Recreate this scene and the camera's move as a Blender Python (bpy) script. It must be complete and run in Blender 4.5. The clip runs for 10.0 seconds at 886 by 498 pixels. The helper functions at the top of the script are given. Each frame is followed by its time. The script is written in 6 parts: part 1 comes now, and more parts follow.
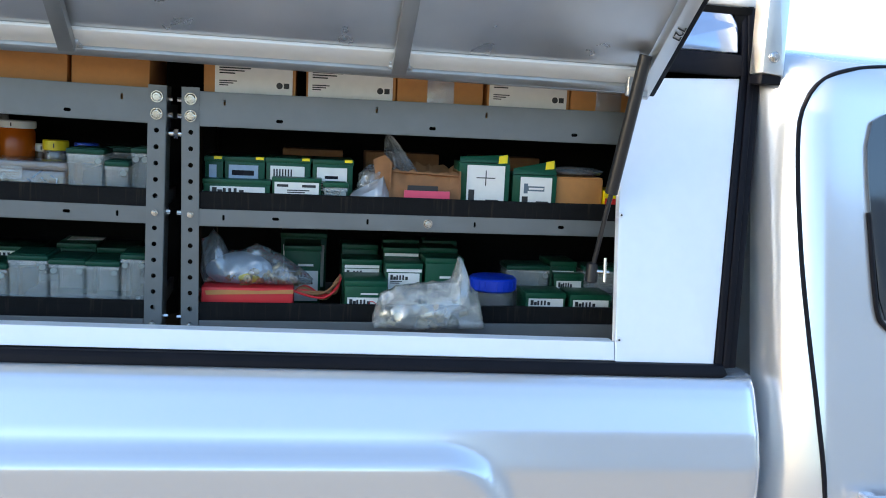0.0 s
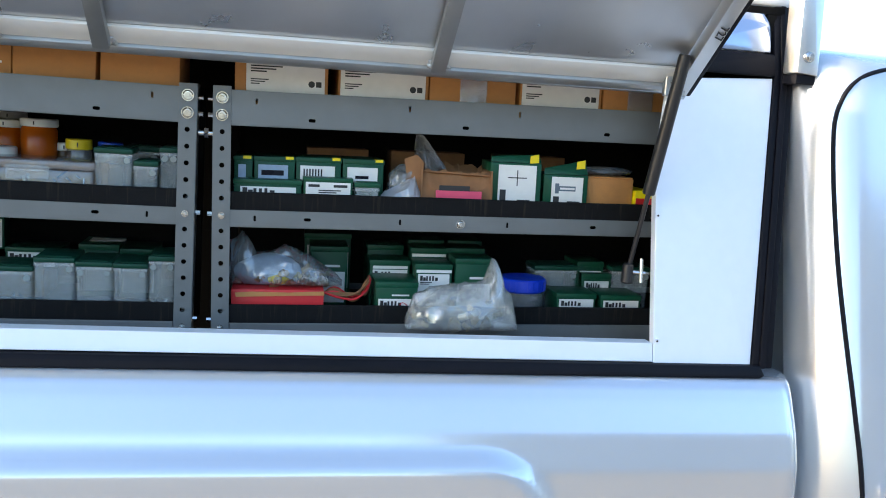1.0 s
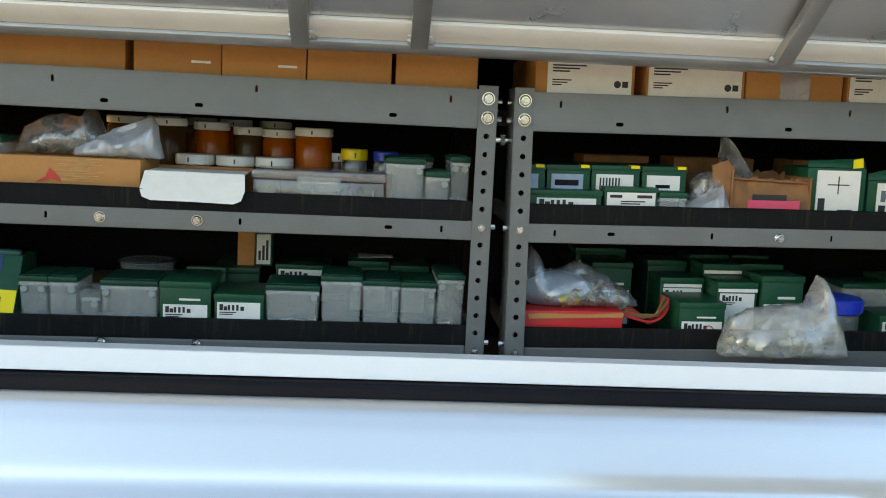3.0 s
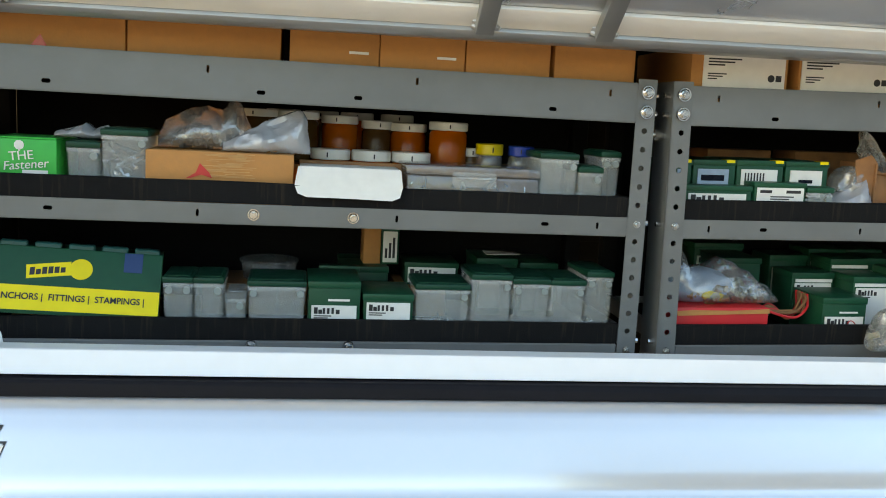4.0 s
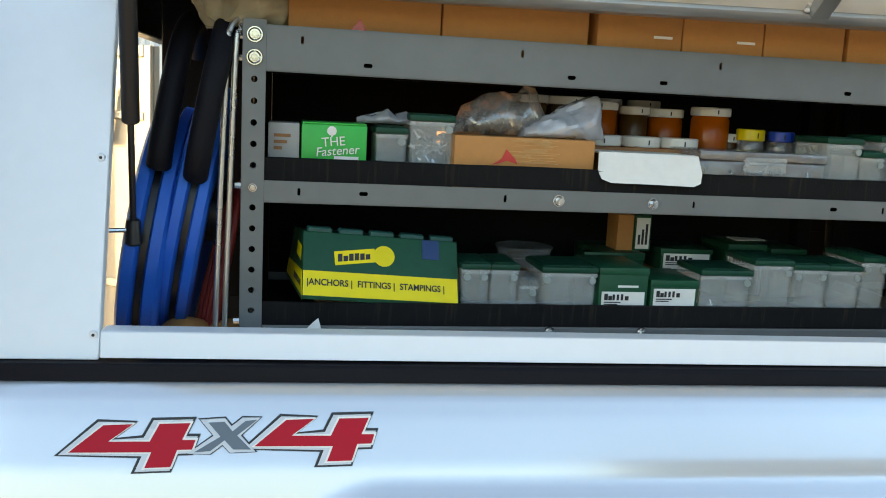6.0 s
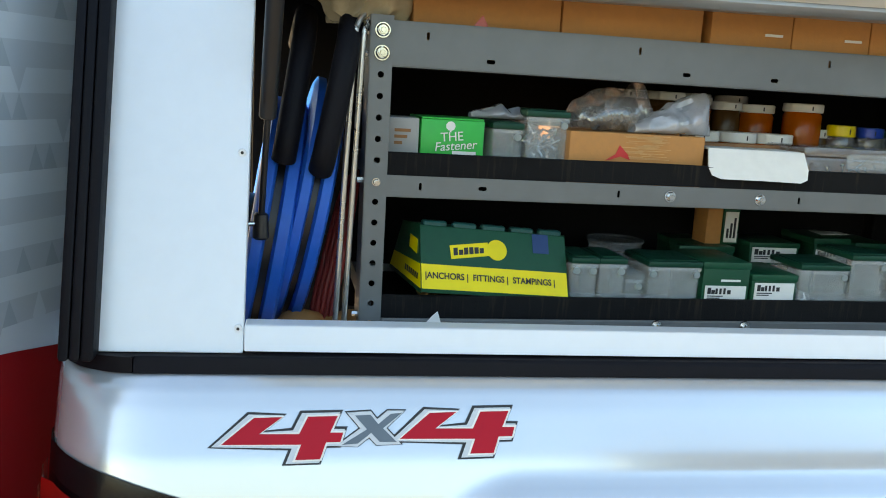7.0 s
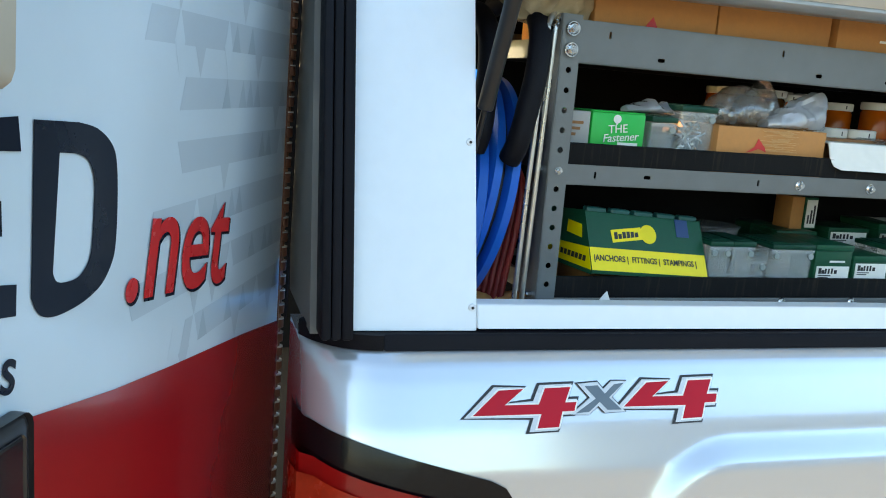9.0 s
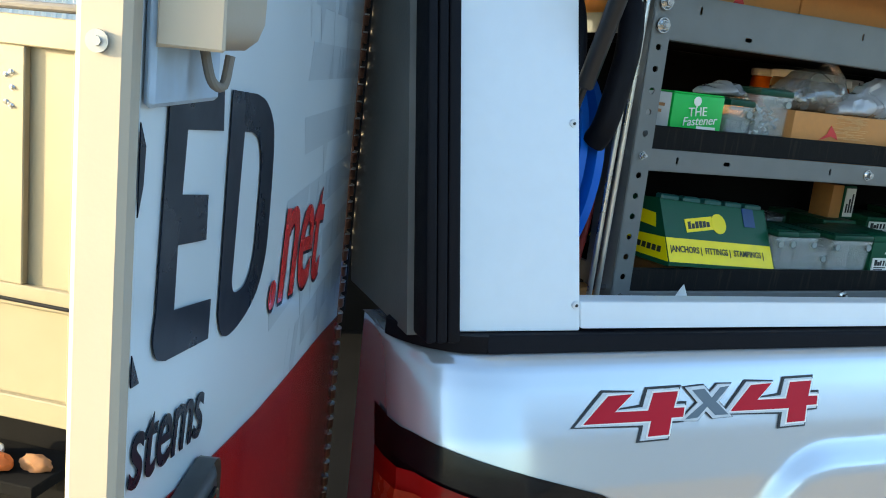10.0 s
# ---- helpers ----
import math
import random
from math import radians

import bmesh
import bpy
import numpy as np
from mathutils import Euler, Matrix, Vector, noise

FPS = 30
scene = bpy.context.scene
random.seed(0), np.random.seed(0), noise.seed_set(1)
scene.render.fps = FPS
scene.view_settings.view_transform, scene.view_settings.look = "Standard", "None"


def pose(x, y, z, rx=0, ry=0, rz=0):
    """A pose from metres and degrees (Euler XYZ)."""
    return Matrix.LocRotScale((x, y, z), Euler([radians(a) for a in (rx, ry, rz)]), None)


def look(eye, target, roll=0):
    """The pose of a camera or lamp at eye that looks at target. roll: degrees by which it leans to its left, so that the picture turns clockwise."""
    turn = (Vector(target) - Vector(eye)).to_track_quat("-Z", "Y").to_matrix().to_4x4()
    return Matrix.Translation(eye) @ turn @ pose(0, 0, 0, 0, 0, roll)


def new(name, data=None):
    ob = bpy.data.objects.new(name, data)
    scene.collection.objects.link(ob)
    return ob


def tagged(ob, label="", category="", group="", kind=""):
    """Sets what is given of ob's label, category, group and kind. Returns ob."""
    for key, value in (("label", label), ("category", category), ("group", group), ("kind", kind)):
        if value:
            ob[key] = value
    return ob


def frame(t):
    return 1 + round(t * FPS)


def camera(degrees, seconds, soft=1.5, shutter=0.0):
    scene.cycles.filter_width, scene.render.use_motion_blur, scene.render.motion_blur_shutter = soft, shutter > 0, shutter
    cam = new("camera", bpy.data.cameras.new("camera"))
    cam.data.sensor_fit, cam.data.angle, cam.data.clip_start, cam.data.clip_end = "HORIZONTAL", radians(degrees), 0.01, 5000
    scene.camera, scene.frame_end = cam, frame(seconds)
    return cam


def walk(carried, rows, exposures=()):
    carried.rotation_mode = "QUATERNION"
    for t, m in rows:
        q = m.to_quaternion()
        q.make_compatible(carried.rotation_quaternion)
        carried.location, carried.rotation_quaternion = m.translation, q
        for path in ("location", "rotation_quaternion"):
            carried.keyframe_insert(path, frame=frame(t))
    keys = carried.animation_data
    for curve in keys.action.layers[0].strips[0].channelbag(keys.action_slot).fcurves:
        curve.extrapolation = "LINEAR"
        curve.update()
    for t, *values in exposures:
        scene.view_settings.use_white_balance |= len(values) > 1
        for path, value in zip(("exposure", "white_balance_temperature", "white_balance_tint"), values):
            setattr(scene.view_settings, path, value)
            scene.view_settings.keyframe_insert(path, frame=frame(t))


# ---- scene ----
cam = camera(53.8, 10.0, 1.0)
PATH = [
    (0, (1.277, -1.681, 1.856), (1.667, 0.261, 1.575), 3.9),
    (0.5, (1.23, -1.663, 1.861), (1.648, 0.271, 1.571), 4.0),
    (1, (1.175, -1.641, 1.854), (1.617, 0.289, 1.569), 4.0),
    (1.5, (1.107, -1.602, 1.839), (1.542, 0.331, 1.567), 3.9),
    (2, (1.034, -1.546, 1.829), (1.417, 0.399, 1.562), 3.7),
    (2.5, (0.943, -1.477, 1.826), (1.244, 0.482, 1.554), 3.3),
    (3, (0.845, -1.43, 1.827), (1.064, 0.537, 1.545), 2.9),
    (4.5, (0.352, -1.316, 1.804), (0.733, 0.624, 1.504), 3.1),
    (5, (0.242, -1.296, 1.797), (0.618, 0.644, 1.49), 3.0),
    (5.5, (0.151, -1.281, 1.784), (0.504, 0.664, 1.481), 2.9),
    (6, (0.055, -1.267, 1.784), (0.399, 0.678, 1.466), 2.9),
    (7.5, (-0.247, -1.238, 1.794), (0.181, 0.682, 1.432), 3.8),
    (8, (-0.366, -1.232, 1.789), (0.138, 0.669, 1.424), 4.2),
    (8.5, (-0.474, -1.236, 1.782), (0.087, 0.649, 1.418), 4.3),
    (9, (-0.589, -1.218, 1.77), (0.043, 0.645, 1.408), 4.6),
    (9.5, (-0.682, -1.156, 1.753), (0.018, 0.682, 1.389), 5.1),
    (10, (-0.765, -1.031, 1.749), (0.049, 0.751, 1.347), 6.4),
]
walk(cam, [(t, look(eye, target, roll)) for t, eye, target, roll in PATH],
     exposures=[(0, 2.64, 6300, 10), (1.5, 2.66, 6500, 10), (2.5, 2.44, 7800, 9), (3.0, 2.63, 8200, 8), (4.5, 2.78, 8400, 8), (6.0, 2.62, 8100, 7), (7.5, 2.8, 7800, 6), (8.5, 2.86, 7400, 4), (9.5, 2.84, 6900, 3), (10, 2.52, 6600, 2)])

from mathutils.geometry import tessellate_polygon

# ---- light ----
world = bpy.data.worlds.new("sky")
scene.world = world
world.use_nodes = True
wn = world.node_tree
sky = wn.nodes.new("ShaderNodeTexSky")
sky.sky_type = 'NISHITA'
sky.sun_disc = False
sky.sun_elevation = radians(11.8)
sky.sun_rotation = radians(277.2)
sky.air_density, sky.dust_density, sky.ozone_density = 1.0, 2.5, 2.4
wn.links.new(sky.outputs[0], wn.nodes["Background"].inputs[0])
wn.nodes["Background"].inputs[1].default_value = 0.15
sun_data = bpy.data.lights.new("sun", 'SUN')
sun_data.energy, sun_data.angle, sun_data.color = 2.0, radians(0.6), (1.0, 0.79, 0.52)
sun = new("sun", sun_data)
sun.matrix_world = look((-9.5, 1.2, 2.0), (0, 0, 0))


# ---- materials ----
def material(name, color, rough=0.5, metal=0.0, vary=0.12, scale=30.0, bump=0.0, bump_scale=200.0, coat=0.0, alpha=1.0, trans=0.0, spec=0.5, big=3.0, wear=0.06):
    """A surface with two scales of variation in its colour, a grain in its gloss and a fine relief."""
    m = bpy.data.materials.new(name)
    m.use_nodes = True
    nt = m.node_tree
    b = nt.nodes["Principled BSDF"]
    tex = nt.nodes.new("ShaderNodeTexCoord")
    info = nt.nodes.new("ShaderNodeObjectInfo")
    shift = nt.nodes.new("ShaderNodeVectorMath")
    shift.operation = 'ADD'
    rnd = nt.nodes.new("ShaderNodeVectorMath")
    rnd.operation = 'SCALE'
    rnd.inputs[0].default_value = (7.3, 3.1, 5.7)
    nt.links.new(info.outputs["Random"], rnd.inputs["Scale"])
    nt.links.new(tex.outputs["Object"], shift.inputs[0])
    nt.links.new(rnd.outputs[0], shift.inputs[1])
    n1 = nt.nodes.new("ShaderNodeTexNoise")
    n1.inputs["Scale"].default_value, n1.inputs["Detail"].default_value = scale, 6
    n2 = nt.nodes.new("ShaderNodeTexNoise")
    n2.inputs["Scale"].default_value, n2.inputs["Detail"].default_value = big, 3
    for n in (n1, n2):
        nt.links.new(shift.outputs[0], n.inputs["Vector"])
    add = nt.nodes.new("ShaderNodeMath")
    nt.links.new(n1.outputs[0], add.inputs[0])
    nt.links.new(n2.outputs[0], add.inputs[1])
    ramp = nt.nodes.new("ShaderNodeMapRange")
    ramp.inputs["From Min"].default_value, ramp.inputs["From Max"].default_value = 0.6, 1.4
    ramp.inputs["To Min"].default_value, ramp.inputs["To Max"].default_value = 1 - vary, 1 + vary
    nt.links.new(add.outputs[0], ramp.inputs["Value"])
    mul = nt.nodes.new("ShaderNodeVectorMath")
    mul.operation = 'SCALE'
    mul.inputs[0].default_value = color
    nt.links.new(ramp.outputs[0], mul.inputs["Scale"])
    nt.links.new(mul.outputs[0], b.inputs["Base Color"])
    r2 = nt.nodes.new("ShaderNodeMapRange")
    r2.inputs["From Min"].default_value, r2.inputs["From Max"].default_value = 0.3, 0.7
    r2.inputs["To Min"].default_value, r2.inputs["To Max"].default_value = max(rough - wear, 0.01), min(rough + wear, 1)
    nt.links.new(n1.outputs[0], r2.inputs["Value"])
    nt.links.new(r2.outputs[0], b.inputs["Roughness"])
    b.inputs["Metallic"].default_value = metal
    b.inputs["Specular IOR Level"].default_value = spec
    b.inputs["Coat Weight"].default_value = coat
    b.inputs["Coat Roughness"].default_value = 0.06
    b.inputs["Alpha"].default_value = alpha
    b.inputs["Transmission Weight"].default_value = trans
    if bump:
        n3 = nt.nodes.new("ShaderNodeTexNoise")
        n3.inputs["Scale"].default_value, n3.inputs["Detail"].default_value = bump_scale, 4
        nt.links.new(tex.outputs["Object"], n3.inputs["Vector"])
        bp = nt.nodes.new("ShaderNodeBump")
        bp.inputs["Strength"].default_value, bp.inputs["Distance"].default_value = bump, 0.001
        nt.links.new(n3.outputs[0], bp.inputs["Height"])
        nt.links.new(bp.outputs[0], b.inputs["Normal"])
    return m



def film(name, color, rough, body, gloss):
    """Thin see-through plastic: mostly clear, a little haze, and gloss that rises at grazing angles."""
    m = bpy.data.materials.new(name)
    m.use_nodes = True
    nt = m.node_tree
    nt.nodes.remove(nt.nodes["Principled BSDF"])
    out = nt.nodes["Material Output"]
    clear, haze, shine = (nt.nodes.new(k) for k in ("ShaderNodeBsdfTransparent", "ShaderNodeBsdfDiffuse", "ShaderNodeBsdfGlossy"))
    clear.inputs[0].default_value = (0.96, 0.97, 0.97, 1)
    haze.inputs[0].default_value = (*color, 1)
    shine.inputs["Roughness"].default_value = rough
    tex, n1, bp = (nt.nodes.new(k) for k in ("ShaderNodeTexCoord", "ShaderNodeTexNoise", "ShaderNodeBump"))
    n1.inputs["Scale"].default_value, n1.inputs["Detail"].default_value, n1.inputs["Distortion"].default_value = 26, 3, 1.2
    bp.inputs["Strength"].default_value, bp.inputs["Distance"].default_value = 0.55, 0.007
    nt.links.new(tex.outputs["Object"], n1.inputs["Vector"])
    nt.links.new(n1.outputs[0], bp.inputs["Height"])
    nt.links.new(bp.outputs[0], shine.inputs["Normal"])
    nt.links.new(bp.outputs[0], haze.inputs["Normal"])
    blend = nt.nodes.new("ShaderNodeMixShader")
    blend.inputs[0].default_value = body
    nt.links.new(clear.outputs[0], blend.inputs[1])
    nt.links.new(haze.outputs[0], blend.inputs[2])
    edge = nt.nodes.new("ShaderNodeLayerWeight")
    edge.inputs[0].default_value = 0.35
    amount = nt.nodes.new("ShaderNodeMapRange")
    amount.inputs["To Min"].default_value, amount.inputs["To Max"].default_value = gloss, 0.75
    nt.links.new(edge.outputs["Fresnel"], amount.inputs["Value"])
    top = nt.nodes.new("ShaderNodeMixShader")
    nt.links.new(amount.outputs[0], top.inputs[0])
    nt.links.new(blend.outputs[0], top.inputs[1])
    nt.links.new(shine.outputs[0], top.inputs[2])
    nt.links.new(top.outputs[0], out.inputs["Surface"])
    return m


PAINT = material("white_car_paint", (0.62, 0.635, 0.66), 0.20, 0.60, 0.012, 2, coat=1.0, wear=0.004)
PANEL = material("white_panel_paint", (0.765, 0.80, 0.84), 0.42, 0.12, 0.025, 40, 0.05, 900, wear=0.02)
ALU = material("brushed_aluminium", (0.66, 0.66, 0.65), 0.36, 0.85, 0.10, 12, 0.10, 700)
ALU_DULL = material("dull_aluminium", (0.42, 0.43, 0.43), 0.42, 0.75, 0.15, 16, 0.15, 500)
SHEET = material("mill_finish_sheet", (0.60, 0.60, 0.60), 0.30, 0.85, 0.14, 7, 0.12, 400, big=2.0)
RAIL = material("bright_painted_rail", (0.84, 0.82, 0.78), 0.38, 0.25, 0.06, 20, 0.08, 500)
STEEL = material("grey_powder_coat", (0.155, 0.165, 0.165), 0.42, 0.15, 0.12, 25, 0.15, 1500, spec=0.5)
ZINC = material("zinc_bolt", (0.62, 0.62, 0.60), 0.16, 1.0, 0.10, 40)
RUBBER = material("black_rubber", (0.007, 0.007, 0.010), 0.55, 0.0, 0.3, 40, 0.3, 400, spec=0.12)
FELT = material("black_shelf_liner", (0.008, 0.008, 0.0085), 0.8, 0.0, 0.45, 60, 0.6, 350, spec=0.15)
fnt = FELT.node_tree
scuff, stretch, fade, blend = (fnt.nodes.new(k) for k in ("ShaderNodeTexNoise", "ShaderNodeMapping", "ShaderNodeMapRange", "ShaderNodeMix"))
stretch.inputs["Scale"].default_value = (130, 10, 9)
scuff.inputs["Scale"].default_value, scuff.inputs["Detail"].default_value = 1.0, 4
fade.inputs["From Min"].default_value, fade.inputs["From Max"].default_value = 0.56, 0.72
blend.data_type = 'RGBA'
blend.inputs[7].default_value = (0.026, 0.021, 0.016, 1)
base = fnt.nodes["Principled BSDF"].inputs["Base Color"]
fnt.links.new(base.links[0].from_socket, blend.inputs[6])
fnt.links.new(fnt.nodes["Texture Coordinate"].outputs["Object"], stretch.inputs["Vector"])
fnt.links.new(stretch.outputs[0], scuff.inputs["Vector"])
fnt.links.new(scuff.outputs[0], fade.inputs["Value"])
fnt.links.new(fade.outputs[0], blend.inputs[0])
fnt.links.new(blend.outputs[2], base)
# black liner; also puts the canopy's inner shade into sheets and rear uprights
DARK = material("dark_liner_and_shade", (0.007, 0.007, 0.0072), 0.9, 0.0, 0.4, 8, 0.5, 120, spec=0.08)
BLACK = material("black_plastic", (0.012, 0.012, 0.014), 0.35, 0.0, 0.2, 60)
CARD = material("kraft_cardboard", (0.50, 0.225, 0.068), 0.75, 0.0, 0.10, 90, 0.25, 260, big=6)
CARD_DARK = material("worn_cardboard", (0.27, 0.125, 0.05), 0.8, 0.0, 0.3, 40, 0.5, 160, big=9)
GREEN = material("dark_green_card", (0.006, 0.070, 0.034), 0.42, 0.0, 0.15, 50, 0.1, 400, spec=0.3)
LIDGREEN = material("green_lid_plastic", (0.005, 0.052, 0.030), 0.42, 0.0, 0.2, 60, 0.1, 500, spec=0.25)
BRIGHT = material("bright_green_card", (0.008, 0.44, 0.06), 0.42, 0.0, 0.10, 50)
YELLOW = material("yellow_print", (0.90, 0.70, 0.0), 0.45, 0.0, 0.06, 60)
WHITE = material("white_paper", (0.80, 0.79, 0.75), 0.6, 0.0, 0.06, 60)
INK = material("black_ink", (0.02, 0.02, 0.022), 0.5, 0.0, 0.1, 50)
PALEBLUE = material("pale_blue_label", (0.34, 0.44, 0.56), 0.5, 0.0, 0.15, 90)
BINPLASTIC = material("frosted_bin_plastic", (0.76, 0.81, 0.80), 0.3, 0.0, 0.08, 40, 0.1, 300, alpha=0.18)
CLEAR = film("clear_plastic", (0.72, 0.75, 0.78), 0.10, 0.18, 0.07)
BAGFILM = film("plastic_bag_film", (0.80, 0.81, 0.80), 0.12, 0.15, 0.12)
MILKBAG = film("milky_bag_film", (0.74, 0.76, 0.72), 0.16, 0.34, 0.14)
SILVERBAG = film("silvery_bag_film", (0.74, 0.77, 0.84), 0.16, 0.42, 0.14)
AMBER = material("amber_plastic", (0.42, 0.085, 0.004), 0.2, 0.0, 0.25, 20, alpha=0.95, spec=0.3)
OLIVE = material("dark_brown_plastic", (0.08, 0.038, 0.010), 0.25, 0.0, 0.25, 20, spec=0.3)
LIDWHITE = material("white_jar_lid", (0.78, 0.76, 0.70), 0.4, 0.0, 0.05, 60)
YLID = material("yellow_jar_lid", (0.82, 0.62, 0.01), 0.35, 0.0, 0.05, 60)
BLID = material("blue_jar_lid", (0.01, 0.06, 0.45), 0.35, 0.0, 0.08, 60)
REELBLUE = material("blue_reel_plastic", (0.004, 0.105, 0.50), 0.36, 0.0, 0.1, 30, 0.1, 300, spec=0.3)
REDCARD = material("red_card", (0.62, 0.02, 0.025), 0.45, 0.0, 0.08, 50)
PINK = material("pink_tag", (0.75, 0.08, 0.16), 0.5, 0.0, 0.08, 50)
REDWRAP = material("red_vinyl_wrap", (0.29, 0.006, 0.009), 0.26, 0.0, 0.03, 20, coat=0.3, wear=0.006)
PALEWRAP = material("pale_vinyl_wrap", (0.52, 0.60, 0.66), 0.3, 0.0, 0.04, 9, coat=0.25, wear=0.006)
GREYWRAP = material("grey_vinyl_print", (0.42, 0.49, 0.55), 0.3, 0.0, 0.04, 9, coat=0.25, wear=0.006)
GREYWRAP_DARK = material("darker_grey_vinyl_print", (0.34, 0.41, 0.47), 0.3, 0.0, 0.04, 9, coat=0.25, wear=0.006)
NAVY = material("black_vinyl_letter", (0.004, 0.007, 0.016), 0.30, 0.0, 0.1, 20, spec=0.14)
REDLETTER = material("red_vinyl_letter", (0.56, 0.02, 0.022), 0.28, 0.0, 0.05, 20, coat=0.4)
DECALRED = material("red_decal", (0.46, 0.005, 0.020), 0.42, 0.0, 0.04, 30, spec=0.22)
DECALSILVER = material("silver_decal", (0.58, 0.60, 0.62), 0.3, 0.1, 0.06, 30, coat=0.3)
DECALGREY = material("grey_decal", (0.13, 0.165, 0.20), 0.4, 0.0, 0.06, 30, spec=0.25)
REDLENS = material("red_lamp_lens", (0.55, 0.008, 0.008), 0.12, 0.0, 0.15, 30, coat=1.0)
REFLECTOR = material("orange_red_reflector", (0.75, 0.06, 0.02), 0.25, 0.0, 0.3, 60, 0.4, 300, coat=1.0)
DARKLENS = material("smoked_lamp_lens", (0.008, 0.008, 0.011), 0.2, 0.0, 0.15, 30, coat=0.3)
GLASS = material("tinted_window_glass", (0.012, 0.016, 0.022), 0.04, 0.0, 0.05, 10, coat=1.0)
SKYGLASS = material("mirror_tint_glass", (0.30, 0.36, 0.48), 0.10, 0.6, 0.02, 3, coat=1.0, wear=0.005)
REDHOSE = material("red_rubber_hose", (0.26, 0.02, 0.015), 0.5, 0.0, 0.2, 40)
CREAM = material("white_gelcoat", (0.41, 0.36, 0.285), 0.42, 0.0, 0.05, 10, 0.1, 300)
GRIME = material("weathered_grey_seal", (0.15, 0.14, 0.125), 0.6, 0.0, 0.3, 12, 0.4, 200)
RUST = material("brown_hinge_steel", (0.21, 0.095, 0.06), 0.45, 0.7, 0.3, 60, 0.3, 500)
CORRUGATED = material("white_corrugated_steel", (0.72, 0.72, 0.70), 0.45, 0.2, 0.06, 5, 0.1, 200)
GRAVEL = material("gravel", (0.25, 0.212, 0.162), 0.95, 0.0, 0.25, 60, 1.0, 250)
# surface of the added wall that dims the reflections on the right
SKYBLOCK = material("blue_grey_sky_block", (0.22, 0.27, 0.33), 0.5, 0.1, 0.08, 4, 0.1, 100)
ORANGE = material("orange_webbing", (0.50, 0.12, 0.02), 0.7, 0.0, 0.2, 60, 0.3, 300)
FADED = material("faded_print", (0.60, 0.36, 0.15), 0.7, 0.0, 0.2, 80)
TRAILERPAINT = material("cream_trailer_paint", (0.27, 0.235, 0.155), 0.45, 0.0, 0.06, 8, 0.1, 300)
RIVET = material("pale_rivet_plastic", (0.27, 0.31, 0.30), 0.35, 0.0, 0.08, 60)
ROD = material("bright_steel_rod", (0.56, 0.54, 0.50), 0.3, 0.9, 0.03, 20)
BLUEJUG = material("blue_tub_lid", (0.01, 0.05, 0.55), 0.35, 0.0, 0.08, 50)
NAVYCARD = material("navy_card", (0.012, 0.045, 0.15), 0.4)
BRASS = material("dull_brass", (0.42, 0.33, 0.17), 0.32, 0.9, 0.3, 60)
DARKFILL = material("dark_fittings", (0.06, 0.055, 0.05), 0.4, 0.5, 0.5, 150, 0.8, 400)


# ---- helpers for meshes ----
def thing(name, m, label, category, group="", kind=""):
    ob = new(name)
    ob.empty_display_size = 0.05
    ob.matrix_world = m
    return tagged(ob, label, category, group, kind)


def finish(bm, smooth=0.0):
    bmesh.ops.recalc_face_normals(bm, faces=bm.faces[:])
    if smooth:
        for f in bm.faces:
            f.smooth = True
        for e in bm.edges:
            if len(e.link_faces) == 2 and e.calc_face_angle(0) > smooth:
                e.smooth = False


def part(name, bm, mat, parent, label="", m=None, smooth=0.6, fix=True):
    me = bpy.data.meshes.new(name)
    if fix:
        finish(bm, smooth)
    bm.to_mesh(me)
    bm.free()
    me.materials.append(mat)
    ob = new(name, me)
    if parent is not None:
        ob.parent = parent
    if m is not None:
        ob.matrix_local = m
    if label:
        ob["label"] = label
    return ob


def box(x0, x1, y0, y1, z0, z1, bevel=0.0, bm=None, taper=0.0, segs=1):
    out = bm or bmesh.new()
    geo = bmesh.ops.create_cube(out, size=1.0)["verts"]
    for v in geo:
        v.co = Vector(((x0 + x1) / 2 + v.co.x * (x1 - x0), (y0 + y1) / 2 + v.co.y * (y1 - y0), (z0 + z1) / 2 + v.co.z * (z1 - z0)))
    if taper:
        cx, cy = (x0 + x1) / 2, (y0 + y1) / 2
        for v in geo:
            if v.co.z < (z0 + z1) / 2:
                v.co.x, v.co.y = cx + (v.co.x - cx) * (1 - taper), cy + (v.co.y - cy) * (1 - taper)
    if bevel:
        es = list({e for v in geo for e in v.link_edges})
        bmesh.ops.bevel(out, geom=es, offset=bevel, segments=segs, profile=0.5, affect='EDGES')
    return out


def cyl(p0, p1, r0, r1=None, seg=20, bm=None, bevel=0.0):
    out = bm or bmesh.new()
    r1 = r0 if r1 is None else r1
    p0, p1 = Vector(p0), Vector(p1)
    turn = (p1 - p0).to_track_quat('Z', 'Y').to_matrix()
    rings = []
    prof = [(0, r0), (1, r1)] if not bevel else [(0, r0 - bevel), (bevel / (p1 - p0).length, r0), (1 - bevel / (p1 - p0).length, r1), (1, r1 - bevel)]
    for k, r in prof:
        c = p0.lerp(p1, k)
        rings.append([out.verts.new(c + turn @ Vector((r * math.cos(a), r * math.sin(a), 0))) for a in (2 * math.pi * i / seg for i in range(seg))])
    for a, b in zip(rings, rings[1:]):
        for i in range(seg):
            out.faces.new((a[i], a[(i + 1) % seg], b[(i + 1) % seg], b[i]))
    out.faces.new(rings[0][::-1])
    out.faces.new(rings[-1])
    return out


